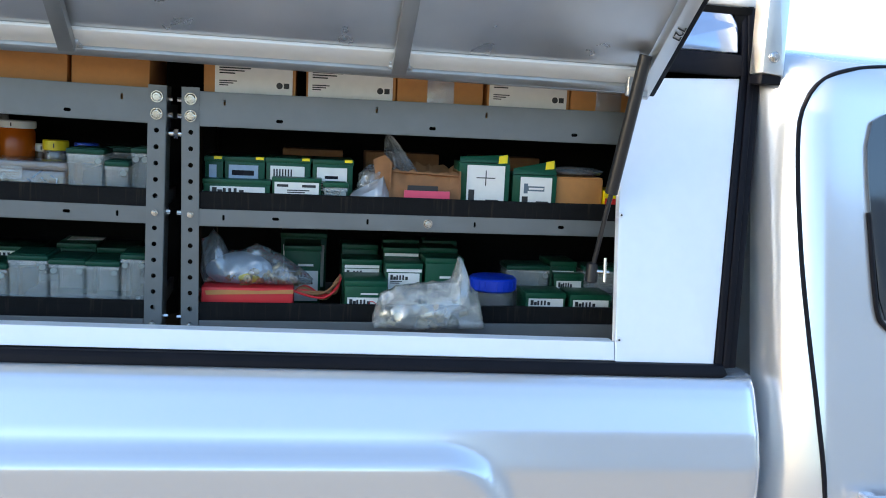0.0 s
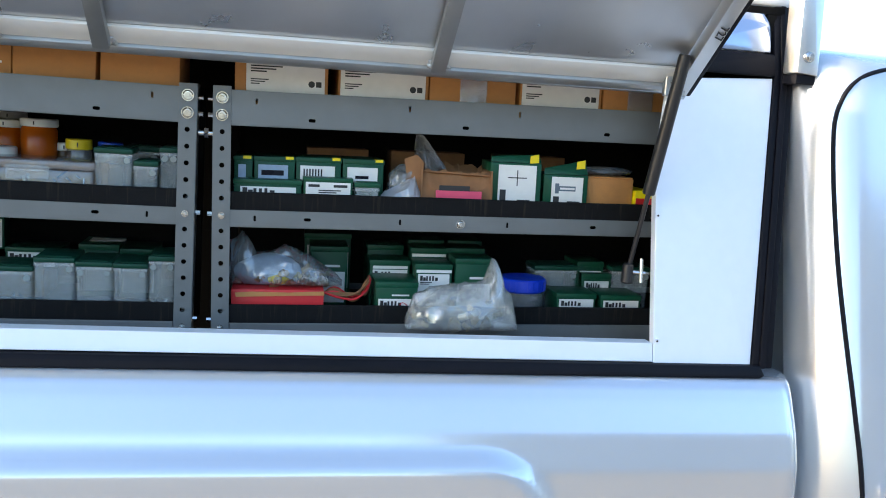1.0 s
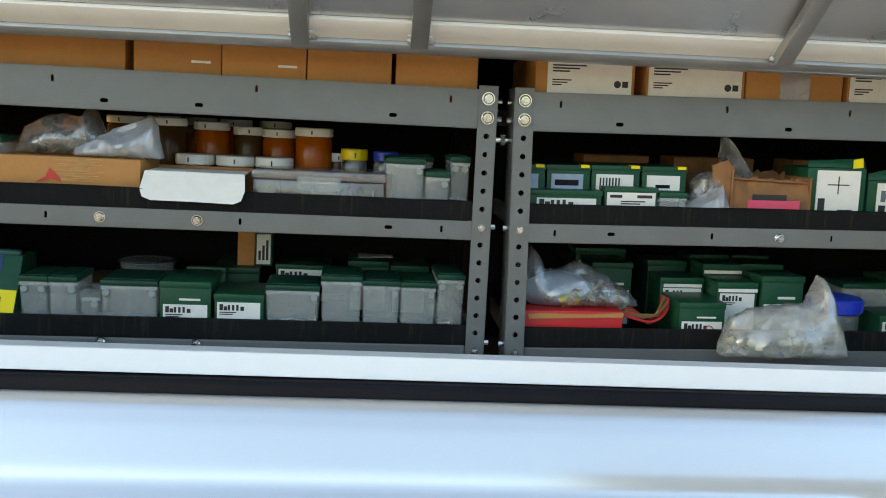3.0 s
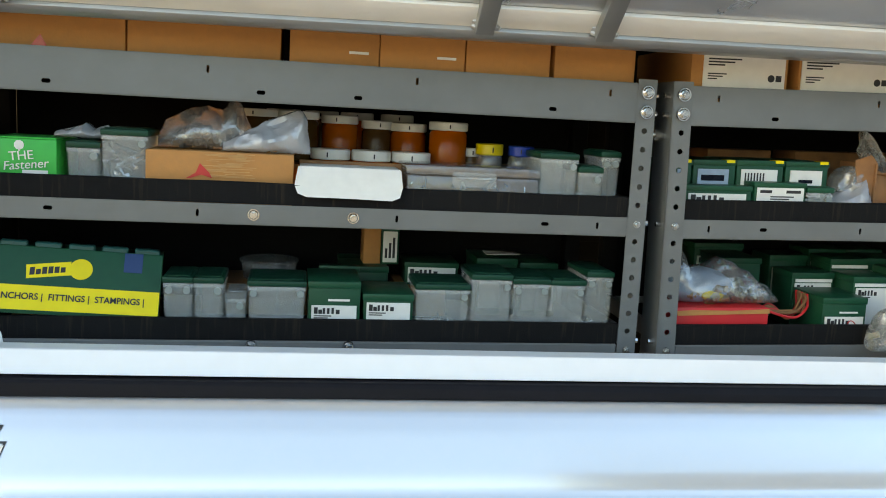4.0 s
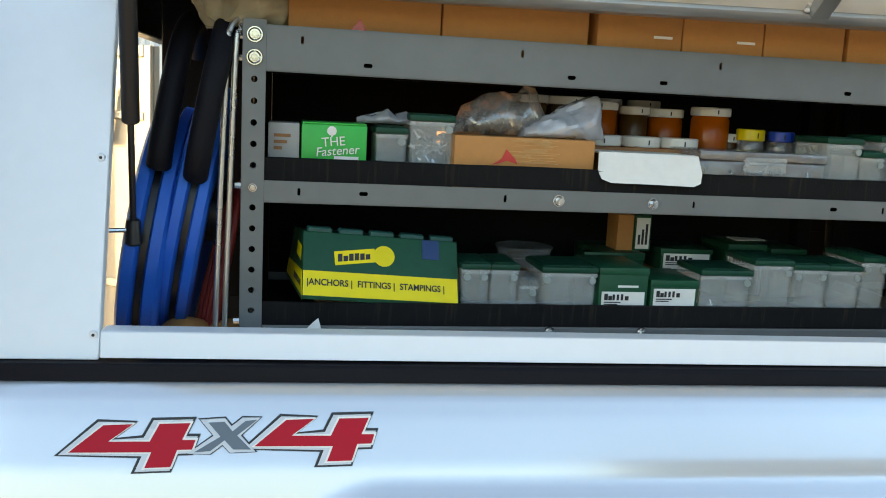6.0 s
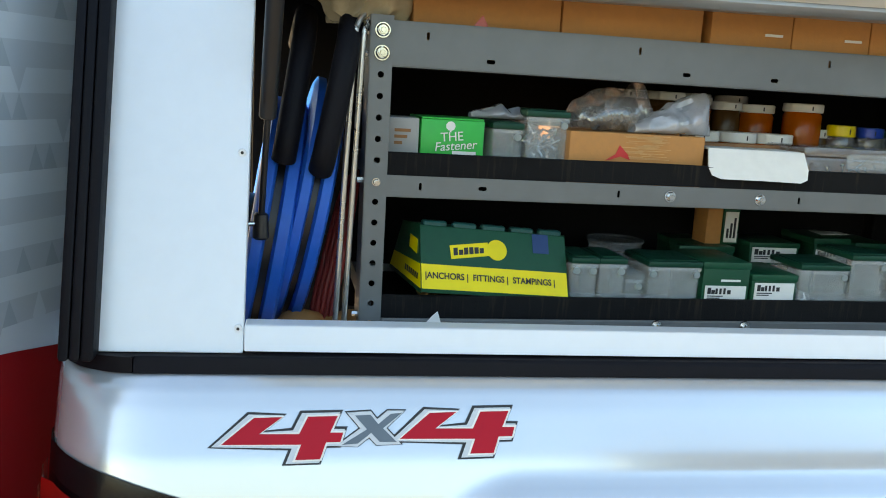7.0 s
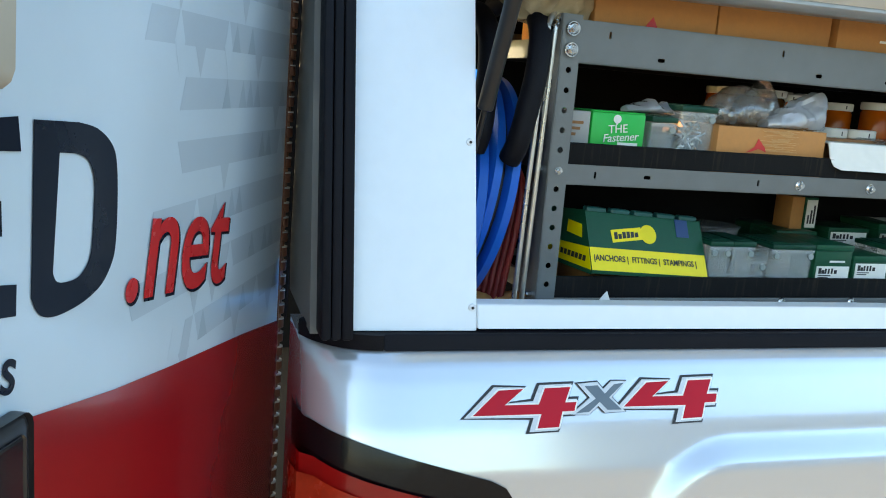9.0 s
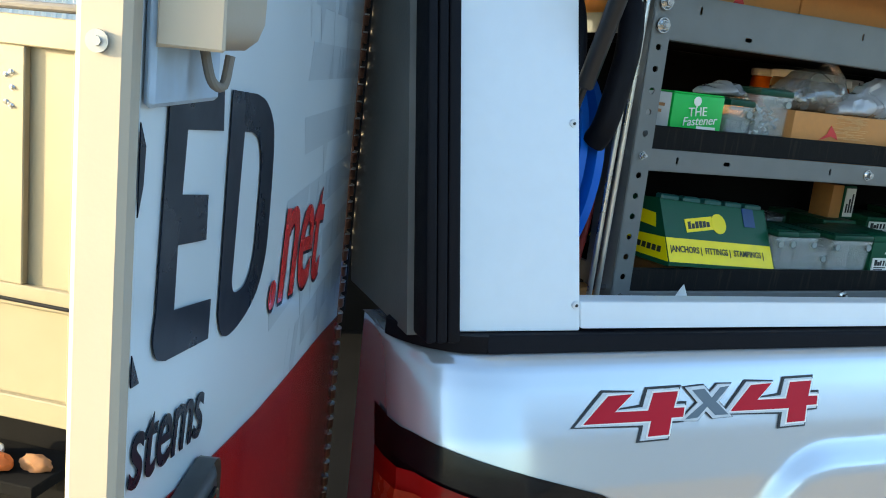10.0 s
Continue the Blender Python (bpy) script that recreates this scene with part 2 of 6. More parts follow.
def tube(points, r, seg=10, bm=None):
    """A round bar through points, smoothed by Catmull-Rom."""
    out = bm or bmesh.new()
    pts = [Vector(p) for p in points]
    fine = []
    ext = [pts[0] * 2 - pts[1]] + pts + [pts[-1] * 2 - pts[-2]]
    for i in range(1, len(ext) - 2):
        a, b, c, d = ext[i - 1:i + 3]
        for k in range(6):
            t = k / 6
            fine.append(0.5 * ((2 * b) + (c - a) * t + (2 * a - 5 * b + 4 * c - d) * t * t + (3 * b - a - 3 * c + d) * t ** 3))
    fine.append(pts[-1])
    rings = []
    for i, p in enumerate(fine):
        way = (fine[min(i + 1, len(fine) - 1)] - fine[max(i - 1, 0)]).normalized()
        side = way.cross(Vector((0.31, 0.2, 0.93)))
        if side.length < 0.1:
            side = way.cross(Vector((1, 0, 0)))
        side.normalize()
        up = way.cross(side)
        rings.append([out.verts.new(p + side * r * math.cos(a) + up * r * math.sin(a)) for a in (2 * math.pi * k / seg for k in range(seg))])
    for a, b in zip(rings, rings[1:]):
        for i in range(seg):
            out.faces.new((a[i], a[(i + 1) % seg], b[(i + 1) % seg], b[i]))
    out.faces.new(rings[0][::-1])
    out.faces.new(rings[-1])
    return out


def prism(poly, place, depth, bm=None):
    """A flat piece: the outline poly [(u, v)], each point put in space by place(u, v, w), w from 0 to depth."""
    out = bm or bmesh.new()
    lo = [out.verts.new(place(u, v, 0)) for u, v in poly]
    hi = [out.verts.new(place(u, v, depth)) for u, v in poly]
    n = len(poly)
    for i in range(n):
        out.faces.new((lo[i], lo[(i + 1) % n], hi[(i + 1) % n], hi[i]))
    for tri in tessellate_polygon([[Vector((u, v, 0)) for u, v in poly]]):
        out.faces.new([hi[i] for i in tri])
        out.faces.new([lo[i] for i in reversed(tri)])
    return out


def punched(x0, x1, z0, z1, holes, y=0.0, thick=0.002, bm=None, along="x"):
    """A sheet in the xz plane with slots cut through it. holes: (x, z, half width, half height), one to a column (or to a row, along z)."""
    out = bm or bmesh.new()
    flip = along == "z"
    a0, a1, b0, b1 = (z0, z1, x0, x1) if flip else (x0, x1, z0, z1)
    hs = sorted((h[1], h[0], h[3], h[2]) if flip else h for h in holes)

    def vert(a, b, w):
        return out.verts.new((b, y + w, a) if flip else (a, y + w, b))

    def quad(p, q):
        for w in (0, thick):
            out.faces.new([vert(a, b, w) for a, b in ((p, b0), (q, b0), (q, b1), (p, b1))])
    cuts = [a0]
    for i, (ha, hb, wa, wb) in enumerate(hs):
        lo = max(ha - wa - 0.008, (hs[i - 1][0] + ha) / 2 if i else a0)
        hi = min(ha + wa + 0.008, (hs[i + 1][0] + ha) / 2 if i + 1 < len(hs) else a1)
        if lo > cuts[-1] + 1e-5:
            quad(cuts[-1], lo)
        outer, inner = [], []
        n = 16
        corners = [math.atan2(dy - hb, dx - ha) for dx, dy in ((hi, b1), (lo, b1), (lo, b0), (hi, b0))]
        angles = sorted([2 * math.pi * k / n - math.pi + 0.01 for k in range(n)] + corners)
        r = min(wa, wb)
        for an in angles:
            c, s = math.cos(an), math.sin(an)
            k = min(((hi if c > 0 else lo) - ha) / c if abs(c) > 1e-6 else 9, ((b1 if s > 0 else b0) - hb) / s if abs(s) > 1e-6 else 9)
            outer.append((ha + k * c, hb + k * s))
            inner.append((ha + r * c + (wa - r) * (1 if c > 0 else -1), hb + r * s + (wb - r) * (1 if s > 0 else -1)))
        m = len(angles)
        of, nf, nb = [vert(*p, 0) for p in outer], [vert(*p, 0) for p in inner], [vert(*p, thick) for p in inner]
        ob_ = [vert(*p, thick) for p in outer]
        for k in range(m):
            j = (k + 1) % m
            out.faces.new((of[k], of[j], nf[j], nf[k]))
            out.faces.new((nf[k], nf[j], nb[j], nb[k]))
            out.faces.new((nb[k], nb[j], ob_[j], ob_[k]))
        cuts.append(hi)
    if a1 > cuts[-1] + 1e-5:
        quad(cuts[-1], a1)
    bmesh.ops.remove_doubles(out, verts=out.verts[:], dist=1e-6)
    return out


def lettering(body, size, mat, parent, m, name="lettering", stretch=1.0, shear=0.0, bold=0.0, depth=0.0005):
    cu = bpy.data.curves.new(name, 'FONT')
    cu.body, cu.size, cu.shear, cu.offset, cu.extrude = body, size, shear, bold, depth
    tmp = bpy.data.objects.new(name, cu)
    scene.collection.objects.link(tmp)
    me = bpy.data.meshes.new_from_object(tmp.evaluated_get(bpy.context.evaluated_depsgraph_get()))
    bpy.data.objects.remove(tmp)
    me.transform(Matrix.Diagonal((stretch, 1, 1, 1)))
    me.materials.clear()
    me.materials.append(mat)
    ob = new(name, me)
    ob.parent = parent
    ob.matrix_local = m
    return ob


def bolt(p, parent, r=0.0075, way=(0, -1, 0), name="bolt"):
    p, w = Vector(p), Vector(way)
    bm = cyl(p, p + w * 0.0016, r * 1.3, r * 1.22, seg=24)
    cyl(p + w * 0.0015, p + w * 0.0036, r * 1.05, r * 0.80, seg=24, bm=bm)
    cyl(p + w * 0.0028, p + w * 0.0092, r * 0.74, r * 0.66, seg=6, bm=bm)
    cyl(p + w * 0.0091, p + w * 0.0098, r * 0.45, r * 0.38, seg=12, bm=bm)
    return part(name, bm, ZINC, parent, "zinc-plated bolt head with washer", smooth=0.5)


def fold_sheet(name, outline, mat, m, label, category, folds=7, depth=0.012, seed=0):
    """A thin film pulled to a point: a fan of folds. outline: width below, height, lean of the tip, width at the tip."""
    w, h, lean, tip = outline
    bm = bmesh.new()
    nu, nv = 28, 14
    grid = []
    for j in range(nv + 1):
        v = j / nv
        row = []
        for i in range(nu + 1):
            u = i / nu - 0.5
            k = w * (1 - v) ** 0.8 + tip * v
            f = math.sin(u * folds * 2 * math.pi + seed + v * 1.3) * depth * (0.3 + 0.7 * (1 - v)) + depth * noise.noise(Vector((u * 4 + seed, v * 5, 1.7)))
            row.append(bm.verts.new((u * k + lean * v * v, f, h * v * (1 - 0.12 * abs(u) + 0.05 * math.sin(u * 17 + seed)))))
        grid.append(row)
    for a, b in zip(grid, grid[1:]):
        for i in range(nu):
            bm.faces.new((a[i], a[i + 1], b[i + 1], b[i]))
    bmesh.ops.recalc_face_normals(bm, faces=bm.faces[:])
    bmesh.ops.solidify(bm, geom=bm.faces[:], thickness=0.0006)
    ob = part(name, bm, mat, None, smooth=0.5)
    ob.matrix_world = m
    return tagged(ob, label, category)


def crumpled(name, size, mat, m, label, category, seed=0, level=4, rough=0.22, sharp=7.0, spike=None, parent=None):
    """A slack plastic bag: a lump with folds, flat below, with an optional torn peak (x, y, height, width)."""
    bm = bmesh.new()
    bmesh.ops.create_icosphere(bm, subdivisions=level, radius=1.0)
    off = Vector((seed * 3.7, seed * 1.9, seed * 5.1))
    for v in bm.verts:
        d = v.co.normalized()
        f = 1 - abs(noise.noise(d * 1.7 + off)) * 1.3
        g = 1 - abs(noise.noise(d * sharp * 0.42 + off)) * 2.4
        h = 1 - abs(noise.noise(d * sharp * 1.6 + off)) * 2
        k = 0.74 + rough * f + rough * 0.22 * g + rough * 0.05 * h
        p = Vector((d.x * k * size[0] / 2, d.y * k * size[1] / 2, d.z * k * size[2] / 2))
        if spike:
            q = math.exp(-((p.x - spike[0]) ** 2 + (p.y - spike[1]) ** 2) / spike[3] ** 2)
            if d.z > 0:
                p.z += spike[2] * q
        p.z = max(p.z, -size[2] * 0.33)
        v.co = p
    finish(bm, 0.9)
    me = bpy.data.meshes.new(name)
    bm.to_mesh(me)
    bm.free()
    me.materials.append(mat)
    ob = new(name, me)
    ob.matrix_world = m
    return tagged(ob, label, category)


def slack_bag(name, profile, depth, mat, m, label, seed=0, crease=0.007, category="bag", stuffing=None, count=40):
    """A slack plastic bag lying along x: its ridge line follows profile [(x, height)], its sides are pinched into creases."""
    bm = bmesh.new()
    nu, nv = 72, 30
    x0, x1 = profile[0][0], profile[-1][0]
    rings = []
    for i in range(nu + 1):
        u = i / nu
        x = x0 + (x1 - x0) * u
        h = lerp_table(x, profile)
        fat = max(math.sin(math.pi * min(max(u * 0.94 + 0.03, 0), 1)), 0.0) ** 0.45
        ring = []
        for j in range(nv):
            a = 2 * math.pi * j / nv
            c, q = math.cos(a), math.sin(a)
            up = (q * 0.5 + 0.5) ** 0.85
            y = depth / 2 * fat * math.copysign(abs(c) ** 0.7, c) * (1 - 0.75 * up ** 2.2)
            p = Vector((x, y, h * up))
            k = Vector((x * 16 + seed * 3.1, y * 22, p.z * 16 + seed))
            ridge = (1 - 2.2 * abs(noise.noise(k))) * crease + (1 - 2 * abs(noise.noise(k * 2.7))) * crease * 0.5
            p.y += ridge * (-1 if c < 0 else 1) * fat
            p.z += ridge * 0.6 * up
            p.x += noise.noise(k * 1.3 + Vector((5, 1, 2))) * crease
            p.z = max(p.z, 0.0004 * (j % 3))
            ring.append(bm.verts.new(p))
        rings.append(ring)
    for a, b in zip(rings, rings[1:]):
        for j in range(nv):
            bm.faces.new((a[j], a[(j + 1) % nv], b[(j + 1) % nv], b[j]))
    bm.faces.new(rings[0][::-1])
    bm.faces.new(rings[-1])
    finish(bm, 0.5)
    ob = part(name, bm, mat, None, fix=False)
    ob.matrix_world = m
    if stuffing:
        pick = random.Random(seed)
        bm = bmesh.new()
        for i in range(count):
            x = x0 + (x1 - x0) * pick.uniform(0.15, 0.85)
            p = Vector((x, pick.uniform(-0.26, 0.26) * depth, lerp_table(x, profile) * pick.uniform(0.06, 0.42)))
            way = Vector((pick.uniform(-1, 1), pick.uniform(-1, 1), pick.uniform(-0.6, 0.6))).normalized()
            r = pick.uniform(0.004, 0.007)
            cyl(p, p + way * r * 2.4, r, r * 0.9, 8, bm)
            cyl(p + way * r * 2.4, p + way * r * 3.2, r * 1.35, r * 1.3, 6, bm)
        part("contents", bm, stuffing, ob, "small metal fittings inside the bag", smooth=0.4)
    return tagged(ob, label, category)


def lerp_table(z, table):
    for (z0, y0), (z1, y1) in zip(table, table[1:]):
        if z <= z1:
            return y0 + (y1 - y0) * (z - z0) / (z1 - z0) if z > z0 else y0
    return table[-1][1]


# ---- the setting ----
TR = pose(0, 0, 0, 0, 0, -2.06)
bm = bmesh.new()
bmesh.ops.create_grid(bm, x_segments=8, y_segments=8, size=400)
tagged(part("ground", bm, GRAVEL, None), "pale dusty gravel ground under the truck", "ground", kind="structure")

bm = bmesh.new()
for i in range(160):
    x = -14 + i * 0.09
    prof = [(0, 0), (0.03, 0), (0.042, -0.022), (0.069, -0.022), (0.081, 0), (0.09, 0)]
    for (a, b), (c, d) in zip(prof, prof[1:]):
        bm.faces.new([bm.verts.new(p) for p in ((x + a, 8.0 + b, 0), (x + c, 8.0 + d, 0), (x + c, 8.0 + d, 4.6), (x + a, 8.0 + b, 4.6))])
box(-14, 0.4, 8.02, 8.2, 0, 4.55, 0, bm)
tagged(part("wall_yard", bm, CORRUGATED, None), "white corrugated steel wall behind the truck", "wall", kind="structure")

# added wall, never in view: blocks horizon glow so paint reflects darker ahead
bm = box(2.6, 17.0, -7.3, -7.0, 0, 4.4)
for i in range(36):
    box(2.6 + 0.4 * i, 2.64 + 0.4 * i, -7.0, -6.975, 0, 4.4, 0, bm)
tagged(part("wall_across", bm, SKYBLOCK, None), "added unseen blue-grey ribbed wall that blocks the bright horizon", "wall", kind="structure")

# ---- pickup truck ----
truck = thing("pickup_truck", TR, "white pickup truck with a glossy long bed", "truck")


def smoothstep(x):
    x = min(max(x, 0), 1)
    return x * x * (3 - 2 * x)


SIDE = [(0.6, -0.24), (0.9, -0.262), (1.1, -0.267), (1.22, -0.266), (1.29, -0.262), (1.345, -0.246), (1.40, -0.221), (1.42, -0.210), (1.432, -0.198), (1.436, -0.180)]


def flare(x, z):
    """How far the wheel-arch flare stands out of the bed side."""
    top = 1.312
    cx, cz, r = min(max(x, 0.19), 1.575), min(z, top - 0.13), 0.13
    dist = math.hypot(x - cx, z - cz) - r if (x != cx or z > cz) else -r
    if z <= cz and (x < 0.19 or x > 1.575):
        dist = abs(x - cx) - r
    return 0.017 * smoothstep((0.018 - dist) / 0.036)


def bed_y(x, z):
    y = lerp_table(z, SIDE) - flare(x, z)
    r = 0.10
    if x < -0.24:
        k = min((-0.24 - x) / 0.16, 0.9995)
        y += r * (1 - (1 - k ** 2.5) ** 0.4)
    if x > 2.14:
        k = min((x - 2.14) / 0.03, 0.999)
        y += 0.03 * (1 - math.sqrt(1 - k * k))
    return y


def sheet(xs, zs, fy):
    out = bmesh.new()
    grid = [[out.verts.new((x, fy(x, z), z)) for x in xs] for z in zs]
    for a, b in zip(grid, grid[1:]):
        for i in range(len(xs) - 1):
            out.faces.new((a[i], a[i + 1], b[i + 1], b[i]))
    return out


xs = [-0.3999, -0.3985, -0.395, -0.39, -0.383, -0.374, -0.362, -0.348, -0.332, -0.316] + [-0.30 + 0.012 * i for i in range(204)] + [2.15, 2.16, 2.166, 2.1699]
zs = [0.6 + 0.05 * i for i in range(11)] + [1.12 + 0.008 * i for i in range(36)] + [1.404, 1.41, 1.415, 1.42, 1.424, 1.428, 1.432, 1.434, 1.436]
bm = sheet(xs, zs, bed_y)
for a, b in zip(xs, xs[1:]):
    bm.faces.new([bm.verts.new(p) for p in ((a, bed_y(a, 1.436), 1.436), (b, bed_y(b, 1.436), 1.436), (b, -0.02, 1.436), (a, -0.02, 1.436))])
for za, zb in zip(zs, zs[1:]):
    for x in (xs[0], xs[-1]):
        bm.faces.new([bm.verts.new(p) for p in ((x, bed_y(x, za), za), (x, bed_y(x, zb), zb), (x, -0.03, zb), (x, -0.03, za))])
bmesh.ops.remove_doubles(bm, verts=bm.verts[:], dist=1e-5)
part("bed_side", bm, PAINT, truck, "glossy white painted bed side with a wheel-arch flare", smooth=0.7)
part("bed_floor", box(-0.43, 2.17, -0.02, 1.62, 0.86, 0.92, 0.005), DARK, truck, "black bed liner floor")
part("far_bed_side", box(-0.43, 2.17, 1.52, 1.70, 0.60, 1.436, 0.02), PAINT, truck)
part("bulkhead", box(2.12, 2.16, -0.02, 1.52, 0.92, 1.436, 0.005), DARK, truck)


# cab
CAB = [(0.5, -0.28), (1.0, -0.30), (1.25, -0.292), (1.40, -0.262), (1.523, -0.232), (1.781, -0.175), (1.922, -0.144), (1.985, -0.130), (2.01, -0.115), (2.03, -0.085), (2.045, -0.03), (2.055, 0.06)]


def cab_y(x, z):
    y = lerp_table(z, CAB)
    r = 0.10
    if x < 2.29:
        k = min((2.29 - x) / r, 0.9999)
        y += r * 1.3 * (1 - math.sqrt(1 - k * k))
    return y


xs = [2.1901, 2.191, 2.194, 2.20, 2.208, 2.218, 2.23, 2.245, 2.26, 2.275, 2.29, 2.32, 2.4, 2.6, 2.9, 3.3, 3.7]
zs = [0.5, 0.8, 1.0, 1.1, 1.2, 1.25, 1.3, 1.35, 1.4, 1.45, 1.523, 1.6, 1.7, 1.781, 1.85, 1.922, 1.955, 1.985, 1.998, 2.01, 2.02, 2.03, 2.038, 2.045, 2.05, 2.055]
bm = sheet(xs, zs, cab_y)
part("cab_side", bm, PAINT, truck, "glossy white cab side with a rounded rear corner", smooth=0.9)
part("cab_shell", box(2.1905, 3.7, 0.06, 1.50, 0.5, 2.055, 0.02), PAINT, truck)


def on_cab(pts, lift):
    return [(x, cab_y(x, z) - lift, z) for x, z in pts]


seam = [(2.52, 2.022), (2.42, 2.020), (2.35, 2.012), (2.29, 1.996), (2.256, 1.972), (2.238, 1.93), (2.232, 1.88), (2.232, 1.78), (2.237, 1.65), (2.247, 1.523), (2.258, 1.40), (2.272, 1.25), (2.285, 1.05)]
part("door_seam", tube(on_cab(seam, -0.0015), 0.0045, 8), RUBBER, truck, "black door gap of the cab")
win = [(2.372, 1.60), (2.361, 1.70), (2.352, 1.80), (2.350, 1.87), (2.360, 1.915), (2.385, 1.93), (2.5, 1.935), (3.0, 1.93), (3.0, 1.55), (2.5, 1.555), (2.385, 1.56)]
part("side_window", prism(win, lambda u, v, w: Vector((u, cab_y(u, v) - 0.004 - w, v)), 0.004), GLASS, truck, "dark tinted side window")
part("window_trim", tube(on_cab([(2.60, 1.54), (2.42, 1.543), (2.385, 1.55), (2.368, 1.59), (2.354, 1.75)], 0.004), 0.005, 8), RUBBER, truck)
bm = box(2.325, 2.50, -0.335, -0.318, 1.215, 1.268, 0.008, segs=3)
box(2.335, 2.36, -0.32, -0.28, 1.225, 1.26, 0.003, bm)
box(2.46, 2.485, -0.32, -0.28, 1.225, 1.26, 0.003, bm)
part("door_handle", bm, PAINT, truck, "white cab door handle")

part("hood", box(3.70, 4.85, -0.22, 1.66, 0.55, 1.28, 0.08, segs=3), PAINT, truck)
part("rear_bumper", box(-0.50, -0.432, -0.20, 1.66, 0.56, 0.69, 0.015, segs=2), ALU_DULL, truck)
for x, y in ((0.86, -0.14), (0.86, 1.56), (4.35, -0.12), (4.35, 1.56)):
    tyre = part("wheel", cyl((x, y - 0.13, 0.40), (x, y + 0.13, 0.40), 0.40, seg=48, bevel=0.03), RUBBER, truck, "black tyre")
    part("rim", cyl((x, y - 0.135, 0.40), (x, y + 0.135, 0.40), 0.24, seg=32, bevel=0.01), ALU, tyre)
part("chassis", box(-0.40, 4.7, 0.10, 1.34, 0.42, 0.58, 0.01), DARK, truck)

# tail lamp, wrapped round the rear corner
lamp = [(-0.400, 1.350), (-0.385, 1.347), (-0.362, 1.340), (-0.30, 1.323), (-0.213, 1.298), (-0.165, 1.284), (-0.142, 1.272), (-0.132, 1.256)]


def lamp_mesh(shrink, lift, end=-0.132):
    out = bmesh.new()
    cols = [-0.3995 + 0.27 * i / 40 for i in range(41)]
    rows_ = []
    for x in cols:
        x = min(x, end)
        top = lerp_table(x, lamp) - shrink
        if not rows_:
            rows_.append([out.verts.new((-0.4005 - lift, bed_y(-0.3995, z) + 0.045 - shrink * 0.6, z)) for z in (top - (top - 1.0) * k / 12 for k in range(13))])
        rows_.append([out.verts.new((x - (lift if x < -0.39 else 0), bed_y(x, z) - lift, z)) for z in (top - (top - 1.0) * k / 12 for k in range(13))])
    for a, b in zip(rows_, rows_[1:]):
        for i in range(12):
            if (a[i].co - b[i].co).length > 1e-5:
                out.faces.new((a[i], b[i], b[i + 1], a[i + 1]))
    r = bmesh.ops.solidify(out, geom=out.faces[:], thickness=-0.006)
    return out


lens = part("tail_lamp", lamp_mesh(0.0, 0.003), DARKLENS, truck, "black-edged tail lamp on the bed corner", fix=True)
part("lens", lamp_mesh(0.040, 0.010, -0.20), REDLENS, lens, "red tail lamp lens")
part("reflector", lamp_mesh(0.062, 0.013, -0.27), REFLECTOR, lens, "orange-red reflector in the lamp")

# the badge on the bed side
S4 = 0.000479


def badge(u, v, w):
    x, z = 0.173 + (u - 1270) * S4, 1.380 - (v - 290) * S4 * 0.84
    return Vector((x, bed_y(x, z) - 0.0012 - w, z))


def grown(poly, d):
    out, n = [], len(poly)
    area = sum(poly[i][0] * poly[(i + 1) % n][1] - poly[(i + 1) % n][0] * poly[i][1] for i in range(n))
    s = 1 if area > 0 else -1
    for i in range(n):
        a, b, c = (Vector(poly[k % n]) for k in (i - 1, i, i + 1))
        e, f = (b - a).normalized(), (c - b).normalized()
        p, q = Vector((e.y, -e.x)) * s, Vector((f.y, -f.x)) * s
        m = (p + q) / max(1 + p.dot(q), 0.45)
        out.append(tuple(b + m * d))
    return out


FOUR = [(515, 333), (592, 262), (662, 259), (606, 305), (706, 305), (727, 258), (802, 256), (784, 301), (817, 301), (810, 326), (774, 327), (760, 372), (698, 374), (712, 333)]
CROSS = [(835, 251), (884, 248), (903, 272), (932, 246), (968, 244), (920, 289), (957, 329), (905, 330), (884, 307), (852, 334), (806, 335), (868, 291)]
badge_root = part("badge", prism([(x - 10, y + 1) for x, y in grown(FOUR, 16)], badge, 0.001), INK, truck, "red and silver four-by-four decal with black outline")
part("outline", prism([(x + 438, y - 14) for x, y in grown(FOUR, 16)], badge, 0.001), INK, badge_root)
part("outline", prism(grown(CROSS, 8), badge, 0.0012), INK, badge_root)
for dx, dy in ((0, 0), (448, -15)):
    part("silver_edge", prism([(x + dx - 9, y + dy + 1) for x, y in grown(FOUR, 10)], badge, 0.002), DECALSILVER, badge_root, "silver decal edge")
    part("white_edge", prism([(x + dx, y + dy) for x, y in grown(FOUR, 5)], badge, 0.0024), WHITE, badge_root)
    part("numeral", prism([(x + dx, y + dy) for x, y in FOUR], badge, 0.003), DECALRED, badge_root, "red numeral four")
part("silver_edge", prism(grown(CROSS, 5), badge, 0.0027), DECALSILVER, badge_root)
part("cross", prism([(x + 4, y) for x, y in grown(CROSS, -4)], badge, 0.0033), DECALGREY, badge_root, "grey letter x")

# ---- canopy on the bed ----
canopy = thing("truck_canopy", TR, "white and black service canopy with an open side hatch", "canopy")


def wall_y(z):
    return -0.167 + 0.28 * (z - 1.486)


def leaning(poly, back, front=0.0):
    """A slab in the leaning side of the canopy, from its outline in x and z."""
    return prism(poly, lambda u, v, w: Vector((u, wall_y(v) + w, v)), back) if not front else prism(poly, lambda u, v, w: Vector((u, wall_y(v) - front + w, v)), back + front)


